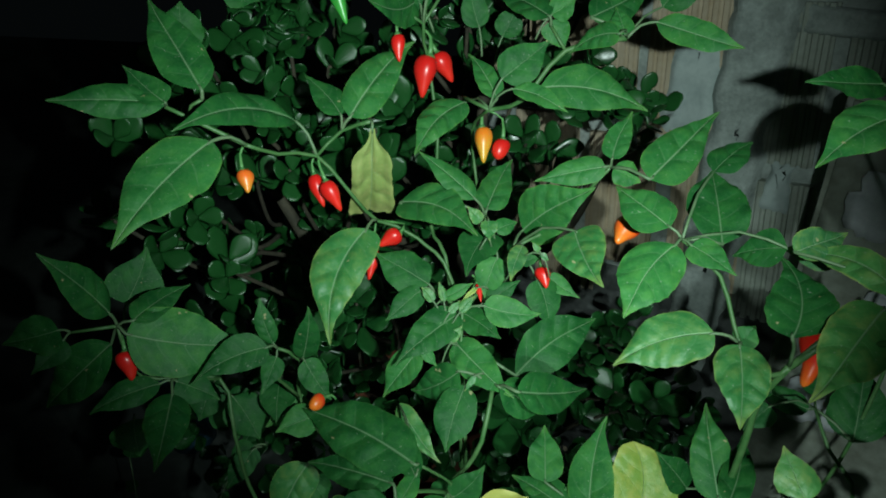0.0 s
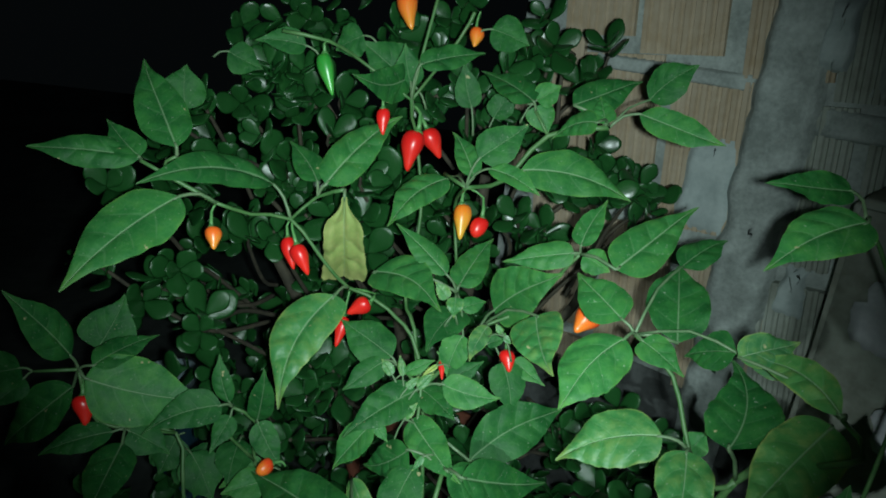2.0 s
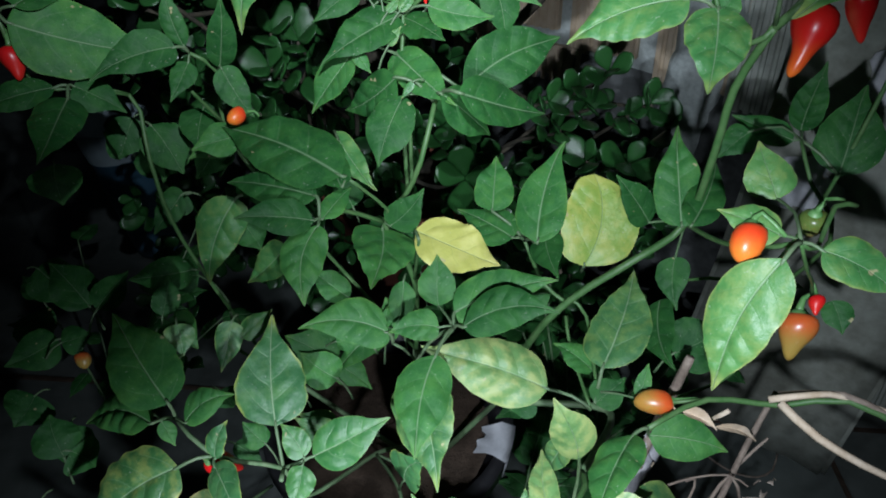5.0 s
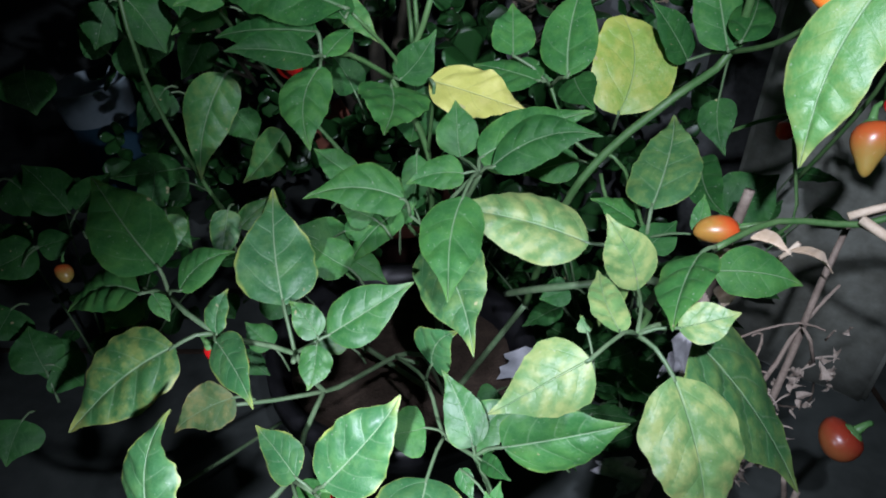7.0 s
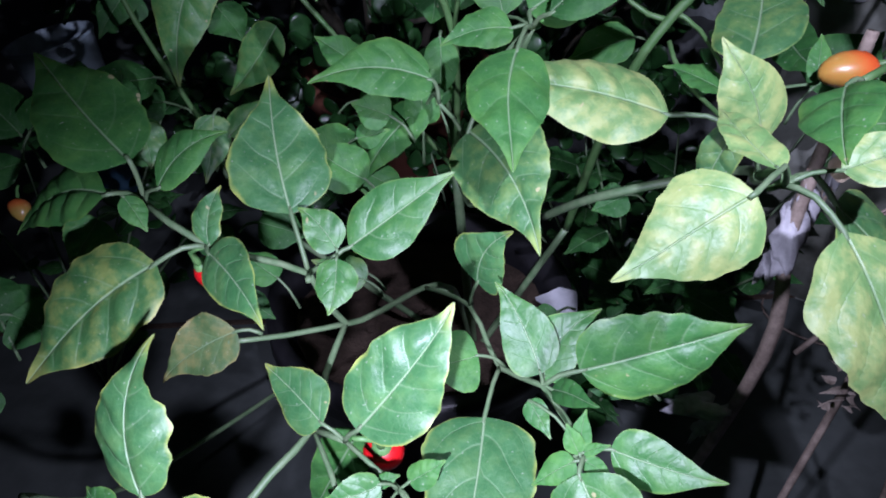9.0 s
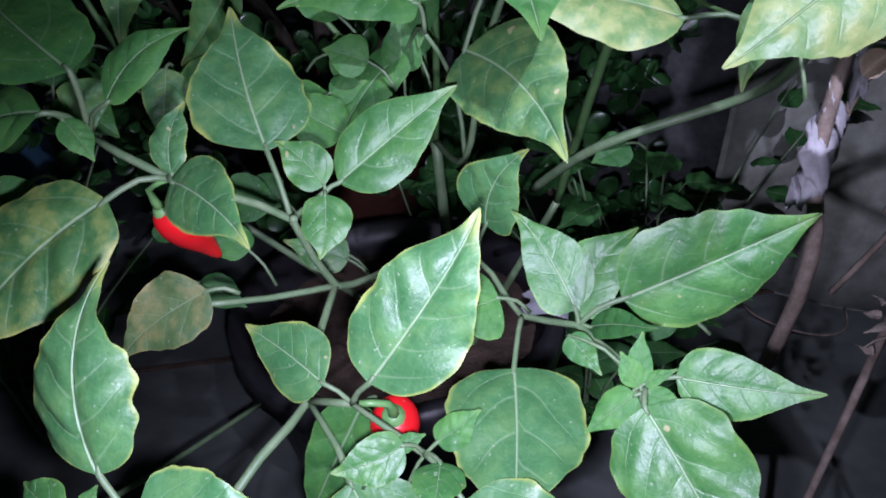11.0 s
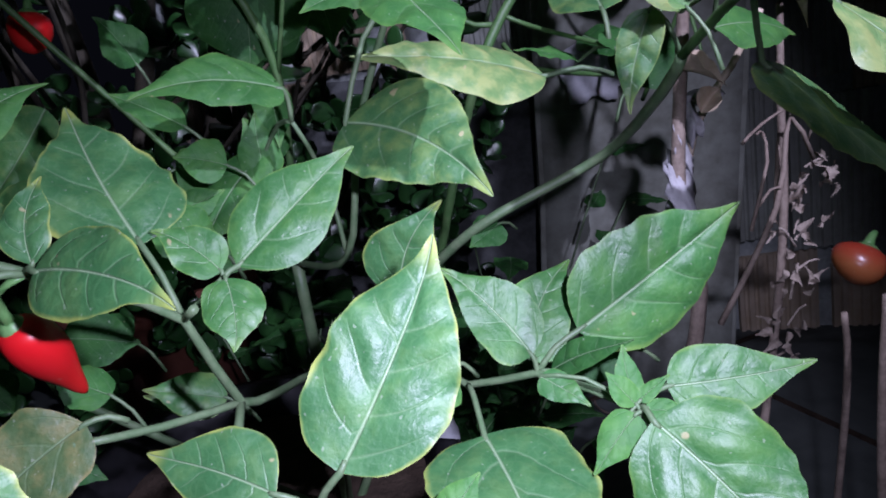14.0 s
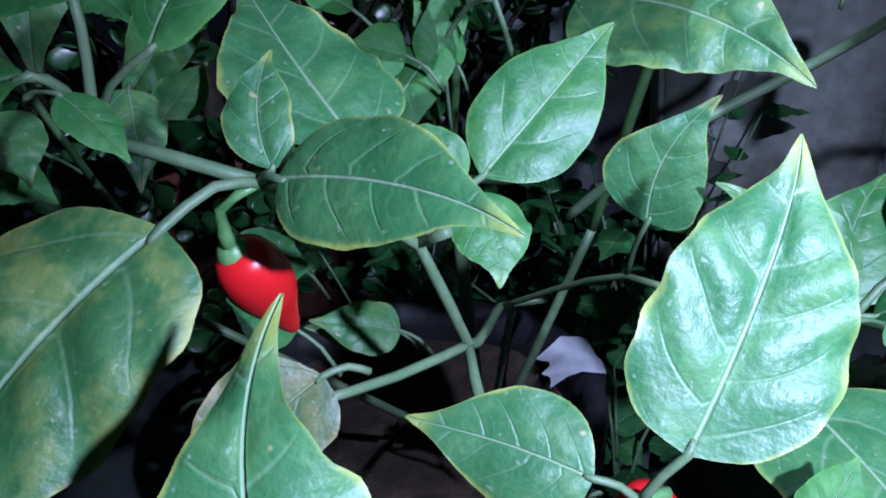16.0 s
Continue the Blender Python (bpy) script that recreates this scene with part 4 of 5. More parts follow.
leaf('d', 80,410,960, 141,456,981, 34, 'N16b', (0.33,-0.72,0.61), 0.07)
leaf('d', 39,428,996, -1,390,978, 26, 'N16', (0.15,-0.55,0.82), -0.03)
leaf('d', 42,435,993, 68,409,990, 21, 'N16', (-0.25,-0.36,0.90), 0.02)
leaf('d', 15,443,1007, -11,424,990, 17, 'N15', (0.09,-0.72,0.69), -0.01)
leaf('g', 14,411,978, -10,403,941, 22, 'N16b', (-0.45,-0.77,0.44), -0.00)
leaf('g', 38,425,975, 77,380,964, 24, 'N16b', (-0.30,-0.46,0.83), -0.02)
leaf('d', 41,396,972, 8,416,939, 24, 'N17', (-0.60,-0.78,0.15), 0.06)
leaf('d', 46,396,961, 34,364,930, 27, 'N17', (-0.12,-0.67,0.73), -0.03)
leaf('d', 67,385,969, 99,399,937, 25, 'N17', (0.67,-0.63,0.39), -0.00)
leaf('d', 77,372,976, 133,420,944, 27, 'N17', (0.70,-0.45,0.56), -0.03)
leaf('d', -186,400,1002, -209,376,1058, 27, 'N22', (0.93,-0.25,0.28), 0.00)
leaf('d', -174,404,995, -150,448,999, 22, 'N22', (0.29,-0.24,0.93), 0.04)
leaf('d', -218,394,992, -235,363,1001, 27, 'N23', (0.60,-0.33,0.73))
leaf('d', -215,392,986, -228,371,973, 18, 'N23', (0.34,-0.65,0.68))
leaf('d', -197,414,969, -246,401,920, 35, 'N22', (-0.23,-0.86,0.46), 0.01)
leaf('g', -178,400,987, -109,433,962, 47, 'N22', (0.52,-0.64,0.57), -0.05)
leaf('d', -88,408,976, -133,385,960, 25, 'N24', (0.12,-0.73,0.68), -0.08)
leaf('d', -86,416,973, -95,423,1006, 13, 'N24', (0.25,-0.93,0.28), 0.05)
leaf('d', -84,413,965, -90,391,949, 15, 'N24', (0.24,-0.52,0.82))
leaf('d', -67,417,961, -60,411,1008, 17, 'N24b', (0.09,-0.98,-0.20))
leaf('d', -65,413,963, -46,406,935, 18, 'N24b', (0.36,-0.83,0.44), -0.03)
leaf('d', -159,396,951, -199,373,941, 20, 'N26', (0.10,-0.56,0.82), -0.03)
leaf('d', -149,398,952, -122,401,935, 23, 'N26', (0.56,-0.51,0.66))
leaf('d', -149,389,948, -137,324,942, 27, 'N26', (0.24,-0.03,0.97))
leaf('d', 15,353,930, -70,409,927, 41, 'N19', (-0.26,-0.34,0.90), -0.03)
leaf('d', 2,346,920, -59,376,906, 22, 'N18', (-0.42,-0.49,0.77), -0.02)
leaf('d', 2,334,912, -39,321,919, 21, 'N18', (0.28,-0.52,0.81), -0.02)
leaf('g', 3,340,905, 1,300,878, 25, 'N18', (-0.02,-0.55,0.83), -0.12)
leaf('d', 16,346,927, 5,388,930, 17, 'N19', (-0.20,-0.14,0.97), 0.05)
leaf('l', -1,425,919, 32,387,899, 16, 'N19', (-0.10,-0.53,0.84), -0.03)
leaf('g', 6,337,911, 19,365,916, 13, 'N18', (0.24,-0.26,0.94), 0.01)
leaf('g', 36,375,880, 35,318,878, 39, 'N18b', (0.16,-0.05,0.99), 0.05)
leaf('d', 41,370,886, 61,372,914, 21, 'N18b', (-0.21,-0.95,0.23), -0.06)
leaf('p', 57,363,889, 110,345,880, 35, 'N20b', (0.01,-0.44,0.90), -0.03)
leaf('g', 116,359,891, 82,392,887, 27, 'N20', (-0.30,-0.21,0.93), -0.02)
leaf('g', 74,326,862, 71,345,886, 22, 'N21', (-0.09,-0.78,0.62), 0.02)
leaf('g', 103,374,899, 105,413,916, 24, 'N20', (-0.06,-0.41,0.91), 0.00)
leaf('g', 128,343,900, 145,402,936, 30, 'N20', (-0.32,-0.42,0.85), 0.05)
leaf('v', 163,363,870, 167,403,914, 47, 'N4s', (-0.00,-0.73,0.68), -0.12, None)
leaf('d', 200,376,897, 172,374,931, 21, 'S3', (0.51,-0.84,0.17))
leaf('g', 211,353,911, 210,402,951, 28, 'S3', (-0.26,-0.62,0.74), 0.01)
leaf('d', 211,341,920, 235,391,934, 21, 'S3', (-0.09,-0.29,0.95))
leaf('d', 219,367,879, 220,342,856, 20, 'S3', (-0.42,-0.63,0.66), -0.07)
leaf('d', 135,362,893, 140,324,890, 21, 'N20', (-0.50,-0.15,0.85), -0.04)
leaf('g', 123,369,886, 119,374,902, 11, 'N20', (0.06,-0.97,0.24))
leaf('d', 88,300,871, 138,293,892, 25, 'N21', (-0.38,-0.60,0.70), 0.12)
leaf('g', 83,316,867, 140,323,890, 29, 'N21', (-0.23,-0.61,0.76), 0.05)
leaf('g', 75,306,864, 46,305,858, 18, 'N21', (-0.15,-0.59,0.79), -0.09)
leaf('g', 74,285,864, 66,232,842, 29, 'N21', (-0.06,-0.38,0.92), -0.05)
leaf('m', 58,306,820, 80,243,799, 41, 'N21', (-0.59,-0.44,0.68), 0.09)
leaf('Y', 141,298,828, 64,312,843, 38, 'N41', (0.07,-0.54,0.84), -0.02)
leaf('g', 44,331,833, -11,327,835, 29, 'N21b', (0.08,-0.60,0.80), -0.12)
leaf('g', 42,364,806, 4,355,762, 22, 'N21b', (-0.46,-0.71,0.53), -0.08)
leaf('e', -18,284,796, -29,339,835, 42, 'N29', (0.10,-0.56,0.82), 0.03, "slim")
leaf('g', -68,264,835, -108,303,862, 36, 'N27', (0.25,-0.62,0.74), 0.02, "full", 0.03)
leaf('g', -59,259,826, -31,265,845, 17, 'N27', (-0.30,-0.68,0.67), 0.12)
leaf('g', -77,258,825, -128,277,796, 24, 'N27', (-0.56,-0.45,0.69), -0.12)
leaf('e', -44,253,804, -38,265,823, 12, 'N28', (-0.28,-0.76,0.59), 0.10)
leaf('M', -64,250,799, -118,230,759, 39, 'N28', (-0.24,-0.70,0.67), -0.06, "full")
leaf('e', -44,250,803, -18,210,799, 23, 'N28', (-0.61,-0.47,0.64), 0.06)
leaf('s', 1,270,787, -15,283,800, 16, 'N32', (0.00,-0.70,0.71), -0.06)
leaf('s', 1,265,786, -3,248,770, 17, 'N32', (-0.13,-0.67,0.73), 0.05)
leaf('s', 6,271,787, 51,280,816, 28, 'N32', (-0.27,-0.72,0.64), -0.01)
leaf('e', -60,178,758, -53,209,802, 31, 'N34c', (-0.35,-0.74,0.57), 0.12, "slim", 0.02)
leaf('e', 9,205,752, 46,219,800, 35, 'N34', (-0.43,-0.72,0.54), -0.03, "full")
leaf('e', -5,213,747, -30,241,753, 23, 'N34', (-0.49,-0.58,0.65), -0.03)
leaf('s', 95,224,757, 150,211,790, 37, 'N35', (-0.30,-0.94,0.14), 0.00, "full")
leaf('s', 81,229,751, 65,258,776, 22, 'N35', (-0.28,-0.70,0.65), -0.05)
leaf('s', 82,229,748, 106,241,774, 22, 'N35', (-0.37,-0.65,0.66), 0.12)
leaf('s', 87,184,748, 102,145,715, 37, 'N36', (-0.41,-0.85,0.30), 0.03, "full")
leaf('s', 100,192,750, 134,171,756, 20, 'N36', (-0.51,-0.66,0.55), -0.02)
leaf('e', 58,222,735, 45,164,723, 44, 'N33b', (-0.06,-0.16,0.98), 0.01, "full")
leaf('s', 17,190,740, -5,187,736, 14, 'N34b', (-0.01,-0.76,0.65), 0.06)
leaf('s', 27,186,735, 21,165,738, 15, 'N34b', (-0.01,0.14,0.99), 0.02)
leaf('e', -51,171,749, -18,164,754, 24, 'N34c', (-0.25,-0.62,0.74), -0.04, "full")
leaf('e', 60,277,760, 73,265,796, 28, 'N33', (-0.69,-0.72,0.01), 0.12)
leaf('Y', 112,169,872, 78,160,855, 25, 'N37', (-0.20,-0.66,0.72), 0.0, "slim")
leaf('Y', 149,185,848, 159,145,806, 39, 'N37', (0.19,-0.69,0.70), 0.03)
leaf('m', 172,223,831, 221,186,773, 66, 'N37', (0.58,-0.38,0.73), 0.05)
leaf('Y', 127,187,867, 126,226,866, 13, 'N37', (-0.05,0.02,1.00), 0.05)
leaf('Y', 148,235,848, 131,245,881, 22, 'N37', (0.01,-0.95,0.30), -0.06)
leaf('Y', 153,200,858, 175,199,867, 16, 'N37', (-0.34,-0.52,0.78), -0.02)
leaf('g', 172,238,866, 146,189,866, 24, 'N40', (-0.43,0.22,0.88), -0.01)
leaf('g', 189,258,841, 233,255,835, 24, 'N40', (0.05,-0.69,0.72), 0.05)
leaf('m', 168,295,851, 193,359,873, 35, 'N41b', (-0.31,-0.19,0.93), -0.04)
leaf('d', 220,371,840, 218,310,836, 21, 'N41b', (-0.54,-0.04,0.84), -0.09)
leaf('g', 169,312,831, 145,326,838, 18, 'N41b', (0.10,-0.27,0.96), -0.04)
leaf('d', 165,283,835, 183,296,844, 19, 'N41b', (-0.03,-0.39,0.92))
leaf('g', 185,275,850, 190,289,864, 8, 'N41b', (-0.28,-0.67,0.69))
leaf('L', 208,241,975, 192,225,913, 29, 'N38', (-0.66,-0.67,0.34), -0.06)
leaf('L', 214,260,973, 190,274,975, 17, 'N38', (-0.24,-0.52,0.82), -0.02)
leaf('L', 230,302,965, 223,326,983, 23, 'N38', (-0.28,-0.64,0.72), 0.01)
leaf('d', 299,430,939, 296,426,988, 20, 'N39', (-0.52,-0.85,-0.10), 0.02)
leaf('d', 312,393,929, 323,422,977, 38, 'N39', (-0.43,-0.73,0.53), -0.00)
leaf('d', 286,410,942, 251,428,948, 17, 'N39', (-0.27,-0.66,0.70))
leaf('d', 253,400,951, 235,392,936, 19, 'N39', (-0.32,-0.65,0.69))
leaf('l', 225,247,976, 254,231,967, 21, 'N38', (-0.07,-0.58,0.81), 0.06)
leaf('d', 279,301,906, 283,287,895, 15, 'N38', (-0.35,-0.68,0.65))
leaf('l', -36,414,831, -69,417,791, 24, 'N50', (-0.34,-0.92,0.21), 0.03)
leaf('d', -112,434,781, -145,424,787, 26, 'N50', (0.27,-0.61,0.75))
leaf('s', 74,215,752, 80,200,747, 9, 'N36', (-0.42,-0.45,0.79))
leaf('m', 143,243,850, 138,247,816, 14, 'N42', (-0.73,-0.69,0.01))
leaf('d', -174,385,787, -203,399,814, 31, None, (0.51,-0.58,0.63))
leaf('d', -164,377,793, -151,407,805, 22, None, (0.23,-0.62,0.75))
leaf('d', -105,411,806, -145,391,809, 26, None, (0.29,-0.51,0.81))
leaf('d', -113,366,801, -112,385,822, 18, None, (0.25,-0.70,0.67))
leaf('g', -110,366,798, -90,360,777, 27, None, (0.39,-0.63,0.68))
leaf('m', -63,359,807, -67,335,782, 18, None, (0.17,-0.73,0.66))
leaf('l', -56,353,798, -38,370,810, 15, None, (0.08,-0.67,0.74))
leaf('g', 6,359,771, -31,366,790, 36, None, (0.23,-0.61,0.76))
leaf('g', 7,360,771, 32,350,758, 21, None, (0.18,-0.61,0.77))
leaf('g', 14,376,819, -13,384,836, 19, None, (0.24,-0.63,0.73))
leaf('g', 50,380,835, 47,359,807, 17, None, (0.00,-0.75,0.66))
leaf('d', -189,362,776, -216,338,771, 28, None, (0.33,-0.53,0.78))
leaf('d', -181,353,782, -162,362,784, 20, None, (0.33,-0.53,0.78))
leaf('d', -168,299,730, -182,319,749, 29, None, (0.41,-0.61,0.68))
leaf('d', -165,303,732, -154,306,711, 28, None, (0.45,-0.50,0.74))
leaf('g', -36,313,739, -53,321,751, 17, None, (0.28,-0.58,0.77))
leaf('d', -153,470,895, -162,453,869, 29, None, (0.25,-0.79,0.56))
leaf('g', -69,442,902, -101,427,889, 24, None, (0.17,-0.66,0.73))
leaf('d', -121,460,887, -132,450,854, 30, None, (0.23,-0.79,0.56))
leaf('d', -198,333,750, -205,312,741, 34, None, (0.30,-0.58,0.76))
leaf('d', -69,427,839, -56,419,821, 23, None, (0.33,-0.70,0.63))
leaf('d', -120,449,845, -137,428,822, 19, None, (0.18,-0.71,0.68))
leaf('l', -98,353,807, -93,341,788, 19, None, (0.30,-0.81,0.51))
leaf('l', -109,307,783, -120,290,770, 23, None, (0.21,-0.69,0.70))
leaf('g', 10,341,777, -16,347,794, 26, None, (0.23,-0.70,0.67))
leaf('g', 57,241,751, 33,238,749, 26, None, (-0.01,-0.50,0.87))
leaf('d', 148,351,755, 129,349,747, 19, None, (-0.27,-0.61,0.74))
leaf('d', 230,348,814, 257,348,842, 37, None, (-0.54,-0.63,0.55))
leaf('g', 150,383,830, 116,386,817, 23, None, (-0.26,-0.67,0.70))
leaf('d', -229,481,844, -223,467,815, 38, None, (0.45,-0.79,0.42))
leaf('d', -154,484,868, -139,495,834, 40, None, (0.49,-0.73,0.48))
leaf('d', -105,501,863, -121,484,837, 29, None, (0.12,-0.85,0.51))
leaf('d', -123,465,835, -144,451,819, 24, None, (0.16,-0.75,0.64))
leaf('d', -227,419,791, -193,411,767, 35, None, (0.57,-0.59,0.57))
leaf('d', -170,318,739, -166,296,721, 30, None, (0.35,-0.69,0.64))
leaf('d', -179,279,711, -183,257,696, 31, None, (0.32,-0.58,0.75))
leaf('d', -171,490,854, -188,489,871, 24, None, (0.54,-0.68,0.49))
leaf('d', -229,392,765, -208,381,749, 31, None, (0.55,-0.62,0.56))
leaf('g', -74,263,821, -66,256,809, 9, None, (0.38,-0.71,0.60))
leaf('l', 121,207,849, 119,213,853, 6, None, (-0.14,-0.74,0.66))
leaf('d', 7,448,845, -8,453,869, 24, None, (0.24,-0.84,0.48))
leaf('d', 97,273,744, 82,264,734, 17, None, (-0.19,-0.59,0.78))
leaf('o', -42,253,760, -77,249,736, 25, None, (0.30,-0.60,0.74), -0.06, "slim")
leaf('g', 24,356,804, 4,360,810, 19, None, (-0.00,-0.89,0.46))
leaf('g', 5,365,788, 23,364,793, 13, None, (-0.21,-0.84,0.49))
leaf('g', 40,362,796, 41,367,823, 18, None, (-0.19,-0.96,0.18))
leaf('l', 3,357,706, -26,362,713, 19, None, (0.05,-0.76,0.65))
leaf('d', -64,329,716, -44,324,702, 15, None, (0.21,-0.78,0.59))
leaf('g', 6,232,719, -21,229,657, 24, None, (-0.18,-0.80,0.50))
leaf('d', 121,231,740, 101,240,731, 14, None, (-0.51,-0.55,0.66))
leaf('d', -80,358,738, -70,353,725, 21, None, (0.26,-0.87,0.42))
leaf('d', -25,363,738, -42,366,749, 19, None, (0.16,-0.84,0.52))
leaf('d', 49,386,878, 46,388,838, 52, None, (-0.28,-0.96,0.03))
leaf('d', 85,395,872, 90,395,846, 26, None, (-0.27,-0.96,0.04))
leaf('g', 49,374,799, 38,379,820, 22, None, (-0.06,-0.97,0.25))
leaf('g', 7,381,802, 27,378,799, 20, None, (-0.09,-0.87,0.48))
leaf('g', 26,386,787, 9,386,779, 16, None, (-0.29,-0.84,0.46))
leaf('d', -48,343,753, -22,340,745, 22, None, (0.08,-0.80,0.59))
leaf('l', 5,344,710, -26,351,721, 20, None, (0.04,-0.77,0.64))
leaf('e', 32,176,729, 60,143,707, 36, 'N34b', (-0.27,-0.72,0.64), 0.03, "full")
leaf('e', 0,194,723, 15,167,690, 33, None, (-0.15,-0.80,0.58), 0.02, "full")
leaf('g', 90,193,747, 92,201,762, 7, None, (-0.45,-0.75,0.48))
leaf('g', 89,192,748, 85,200,756, 7, None, (-0.32,-0.73,0.60))
leaf('g', 90,192,749, 99,190,755, 4, None, (-0.59,-0.52,0.61))
leaf('g', 87,190,747, 72,190,734, 11, None, (-0.55,-0.57,0.62))
leaf('g', 90,190,747, 99,182,747, 6, None, (-0.41,-0.54,0.73))
leaf('g', 27,193,736, 41,195,745, 10, None, (-0.37,-0.63,0.68))
leaf('g', 15,193,736, 24,194,739, 5, None, (-0.28,-0.62,0.74))
leaf('d', 4,542,1178, -2,537,1209, 21, None, (0.23,-0.96,0.14))
leaf('d', -71,527,1201, -105,516,1202, 19, None, (0.26,-0.83,0.49))
leaf('d', 3,566,1175, -40,554,1206, 40, None, (0.33,-0.86,0.39))
leaf('d', 47,576,1162, 37,581,1196, 20, None, (0.15,-0.98,0.16))
leaf('d', 65,574,1156, 76,579,1179, 20, None, (-0.15,-0.96,0.22))
leaf('g', 95,530,1180, 111,531,1192, 18, None, (-0.25,-0.89,0.37))
leaf('g', 95,529,1176, 106,525,1157, 20, None, (0.12,-0.96,0.27))
leaf('d', -201,451,978, -190,474,1014, 41, None, (0.31,-0.80,0.51))
leaf('d', -169,540,1143, -171,549,1176, 31, None, (0.40,-0.90,0.16))
leaf('d', -93,450,917, -88,414,903, 26, None, (0.21,-0.74,0.64))
leaf('d', -128,441,906, -105,427,877, 31, None, (0.39,-0.65,0.65))
leaf('g', -57,404,923, -83,390,918, 23, None, (0.16,-0.55,0.82))
leaf('g', 136,456,1096, 154,450,1089, 18, None, (-0.02,-0.79,0.62))
leaf('d', -35,548,1210, -56,550,1197, 25, None, (0.01,-0.92,0.38))
leaf('d', -143,561,1187, -118,569,1175, 26, None, (0.44,-0.77,0.46))
leaf('d', 56,573,1222, 86,571,1213, 28, None, (0.11,-0.89,0.44))
leaf('m', 234,348,1092, 208,359,1089, 19, None, (-0.37,-0.67,0.65))
leaf('l', -66,410,872, -89,396,805, 32, None, (-0.07,-0.97,0.23), -0.07)
leaf('l', 29,430,1004, 25,437,1016, 5, None, (0.17,-0.89,0.43))
leaf('g', 29,437,1003, 49,442,1013, 9, None, (-0.07,-0.76,0.65))
leaf('l', 40,424,1000, 50,431,1009, 7, None, (-0.11,-0.82,0.56))
leaf('l', 33,424,999, 40,430,1006, 5, None, (-0.09,-0.83,0.55))
leaf('v', 51,437,1012, 41,431,1004, 3, None, (-0.12,-0.82,0.57))
leaf('d', 58,439,1001, 82,448,1014, 13, None, (-0.15,-0.77,0.62))
leaf('g', 102,459,1012, 125,448,1001, 13, None, (0.07,-0.78,0.62))
leaf('l', 91,436,1043, 86,438,1048, 4, None, (0.15,-0.87,0.48))
leaf('l', 92,436,1041, 98,434,1037, 4, None, (0.13,-0.84,0.52))
leaf('l', 35,412,984, 42,417,994, 6, None, (-0.08,-0.83,0.56))
leaf('g', 16,409,982, 26,403,970, 8, None, (0.25,-0.79,0.56))
leaf('l', 22,430,1004, 13,435,1012, 7, None, (0.28,-0.80,0.53))
leaf('l', 57,457,1054, 58,446,1044, 11, None, (0.03,-0.94,0.33))
leaf('l', 52,457,1053, 42,459,1063, 9, None, (0.24,-0.85,0.46))
leaf('g', 62,456,1047, 78,466,1050, 12, None, (-0.13,-0.80,0.59))
leaf('d', 82,450,1026, 94,451,1031, 8, None, (-0.16,-0.77,0.62))
leaf('l', 51,391,972, 45,387,963, 4, None, (-0.08,-0.80,0.60))
leaf('d', 85,225,746, 97,201,762, 10, 'N35', (-0.84,-0.07,0.54), 0.03)
leaf('s', -74,181,742, -88,194,743, 12, None, (-0.20,-0.62,0.76), 0.03)
leaf('s', -70,180,742, -66,187,745, 5, None, (-0.20,-0.62,0.76), 0.03)
pepper('g', (-52,507,1199), (-44,498,1173), 11.2, (-49,503,1208))
pepper('r', (-11,514,1165), (-8,507,1148), 9.7, (-11,519,1177))
pepper('r', (11,544,1145), (6,533,1117), 17.1, (5,551,1163))
pepper('r', (16,560,1144), (28,552,1125), 15.0, (4,565,1159))
pepper('y', (51,514,1102), (54,500,1080), 13.1, (53,520,1113))
pepper('r', (67,512,1094), (64,503,1082), 12.7, (55,520,1113))
pepper('o', (-99,425,1095), (-94,416,1084), 10.4, (-100,434,1107))
pepper('r', (-63,466,1078), (-55,455,1060), 10.3, (-64,472,1088))
pepper('r', (-53,455,1078), (-43,446,1061), 11.9, (-59,463,1091))
pepper('r', (-5,472,1034), (-18,463,1028), 12.7, (-19,484,1038))
pepper('r', (-25,480,1016), (-26,465,999), 10.2, (-24,492,1032))
pepper('r', (96,451,1022), (98,439,1013), 10.6, (93,460,1031))
pepper('R2', (145,421,1075), (133,407,1065), 16.2, (158,422,1072))
pepper('r', (-182,402,971), (-176,390,957), 14.5, (-189,410,983))
pepper('o', (44,579,1220), (45,568,1209), 11.1, (46,581,1233))
pepper('o', (-13,580,1242), (-1,565,1217), 15.8, (-5,592,1249))
pepper('R2', (-51,402,940), (-59,393,939), 10.2, (-43,406,936))
pepper('R', (248,366,1037), (238,350,1006), 22.0, (254,375,1046))
pepper('r', (238,318,1060), (248,318,1036), 12.5, (232,326,1066))
pepper('R2', (202,264,975), (199,251,963), 14.5, (215,258,974))
pepper('G', (238,282,971), (240,283,958), 13.0, (249,284,978))
pepper('b', (265,301,896), (262,284,877), 19.2, (272,307,904))
pepper('r', (270,301,908), (268,291,904), 8.1, (269,307,912))
pepper('O', (198,266,860), (179,264,857), 13.5, (216,266,862))
pepper('b', (-181,370,755), (-177,360,749), 11.0, (-183,379,760))
pepper('r', (52,450,1008), (55,439,1000), 4.8, (48,455,1012))
pepper('r', (-34,450,872), (-36,448,854), 19.3, (-32,454,881))
pepper('B', (294,255,732), (282,253,717), 25.0, (303,257,737))
pepper('r', (247,340,877), (243,335,870), 10.4, (250,345,880))
pepper('r', (-53,264,787), (-41,280,756), 14.5, (-46,257,801))
pepper('r', (16,220,723), (13,231,701), 17.5, (5,215,735))


# ---- weeds between the pots ----
wr = random.Random(77)


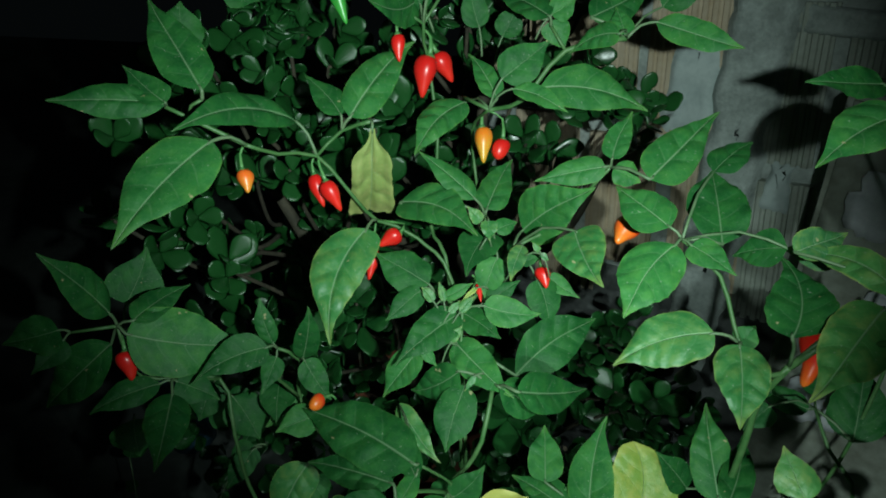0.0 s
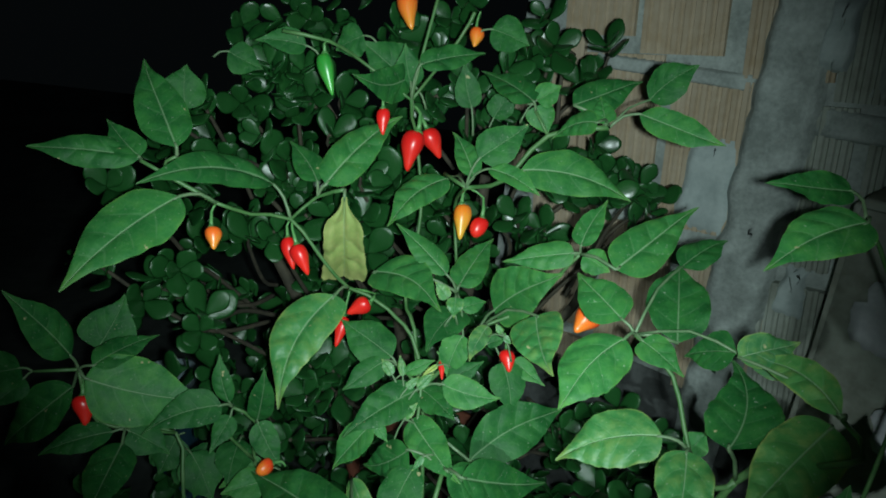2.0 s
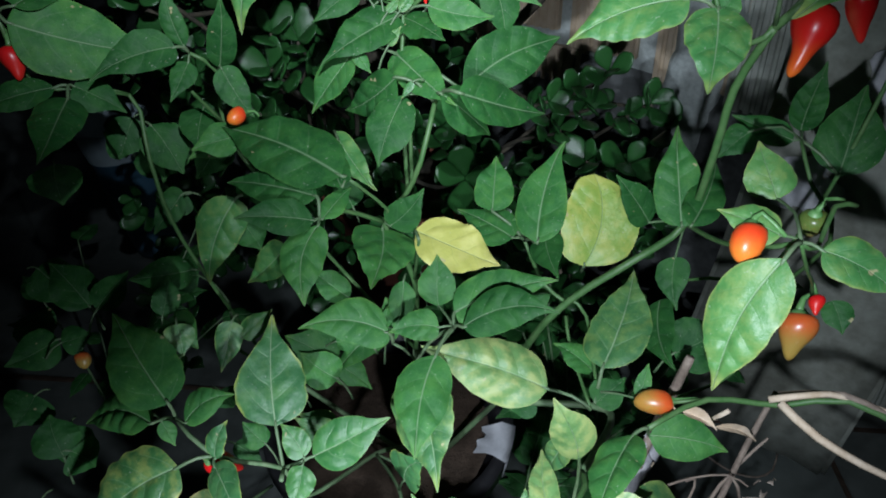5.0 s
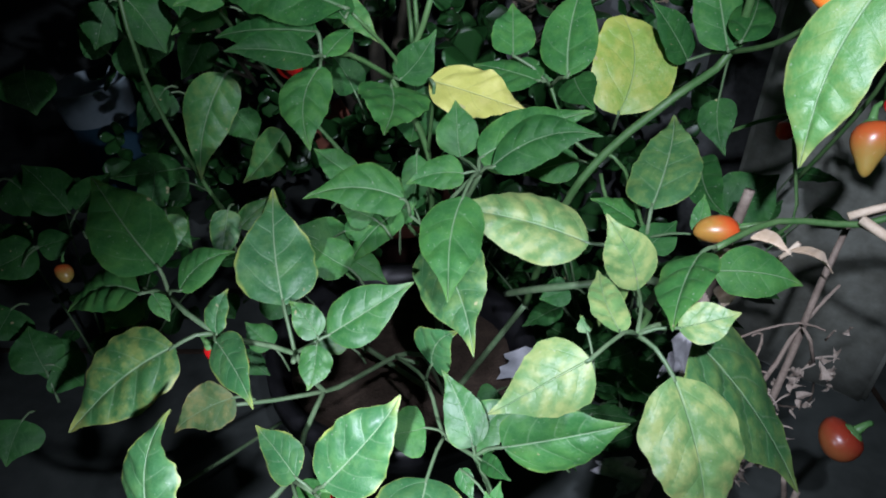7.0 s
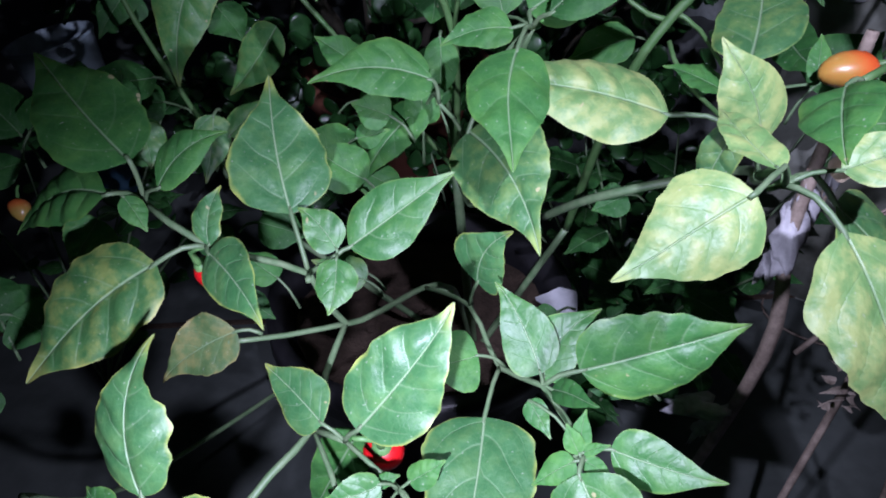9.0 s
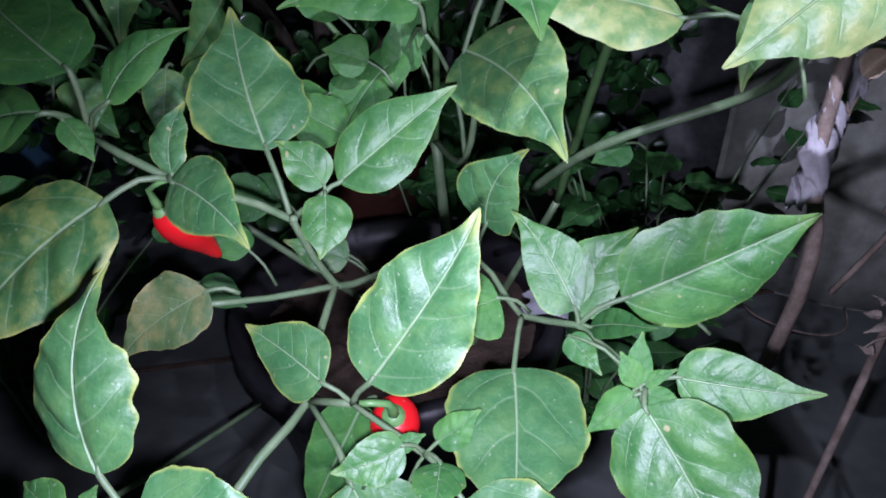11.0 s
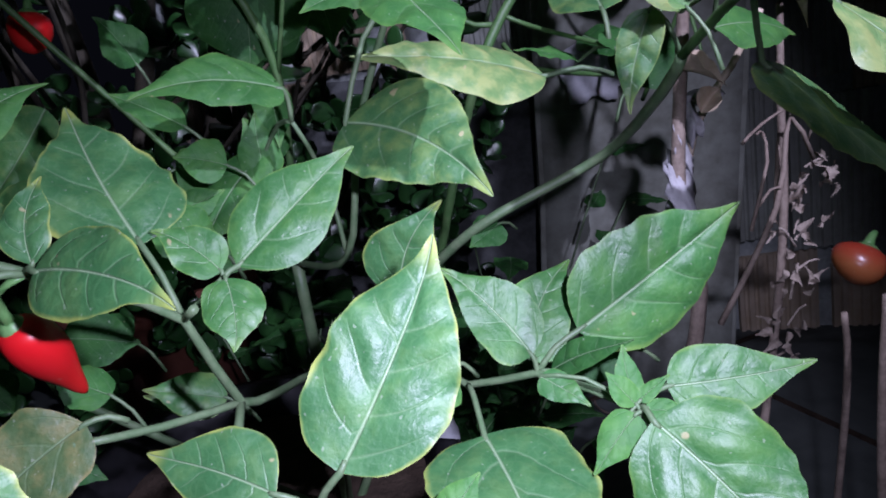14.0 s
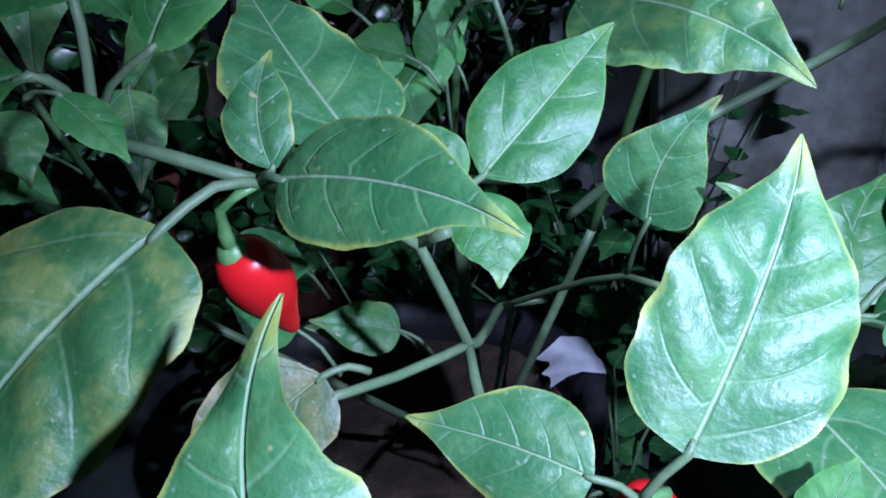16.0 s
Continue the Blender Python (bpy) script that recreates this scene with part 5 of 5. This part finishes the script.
def weed(x, y, shoots, height):
    """A low leafy weed rooted between the pots."""
    ob = thing("weed", "low dark green weed growing between the pots", "weed", "weeds between the pots")
    ob.matrix_world = pose(x, y, GROUND)
    for k in range(shoots):
        a = wr.uniform(0, 6.28)
        lean = wr.uniform(0.15, 0.6)
        top = Vector((math.cos(a) * lean * height, math.sin(a) * lean * height, height * wr.uniform(0.6, 1.0)))
        bm = bmesh.new()
        tube(bm, [Vector((0, 0, 0)), top * 0.5 + Vector((0, 0, 0.02)), top], [0.0014, 0.0012, 0.0008], 6)
        part("stem", bm, STEM, ob)
        for j in range(5):
            at_stem = top * (0.35 + 0.65 * j / 4)
            b = a + (1.9 if j % 2 else -1.9) * (1 - j / 5) + wr.uniform(-0.5, 0.5)
            axis = Vector((math.cos(b), math.sin(b), wr.uniform(-0.1, 0.5))).normalized()
            up = Vector((0.0, -0.35, 1.0))
            up = (up - axis * up.dot(axis)).normalized()
            bm = bmesh.new()
            size = wr.uniform(0.026, 0.048)
            blade(bm, size, size * wr.uniform(0.42, 0.62), 0.25, 0.1, 0.1, 0.09, wr.uniform(-0.04, 0.04), wr.random())
            part("leaf", bm, LEAF["d"], ob).matrix_basis = Matrix.Translation(at_stem) @ Matrix((axis, up.cross(axis), up)).transposed().to_4x4()


for x, y, n, h in ((0.205, 0.545, 6, 0.20), (0.262, 0.525, 8, 0.29), (0.230, 0.505, 7, 0.26), (0.175, 0.435, 4, 0.12), (0.255, 0.470, 4, 0.11), (0.09, 0.60, 5, 0.21), (-0.27, 0.52, 5, 0.24)):
    weed(x, y, n, h)


def dry_leaf(base, tip, width, seed):
    """A dead leaf, rolled in on itself, caught on the dry branch."""
    base, tip = mm(base), mm(tip)
    axis = (tip - base).normalized()
    up = Vector((0.1, -0.6, 0.8))
    up = (up - axis * up.dot(axis)).normalized()
    bm = bmesh.new()
    blade(bm, (tip - base).length, width / 1000.0, 0.25, 0.9, -0.6, 0.16, 0.06, seed)
    part("dry_leaf", bm, DRY, dry, "pale dead leaf").matrix_world = Matrix.Translation(base) @ Matrix((axis, up.cross(axis), up)).transposed().to_4x4()


dry_leaf((204,262,857), (221,253,855), 6, 11.0)
dry_leaf((219,254,856), (252,259,840), 4, 9.0)
dry_leaf((204,293,824), (213,270,820), 10, 23.5)
dry_leaf((208,280,806), (218,278,816), 10, 23.5)
dry_twig(1.9, (215,298,751), (220,294,797), (229,283,823), (235,274,846), mat=DRY)
dry_twig(0.8, (219,261,755), (227,261,784), (228,265,796), (222,263,796))
dry_twig(0.7, (230,266,763), (234,264,770), (237,261,771))
dry_twig(2.2, (252,263,867), (267,246,862), (300,234,851), (340,224,845), mat=DRY)
dry_twig(1.8, (246,264,868), (265,261,877), (283,261,876), (327,248,869), mat=DRY)
dry_twig(0.7, (211,261,794), (225,263,800), (243,262,806), (251,253,809))
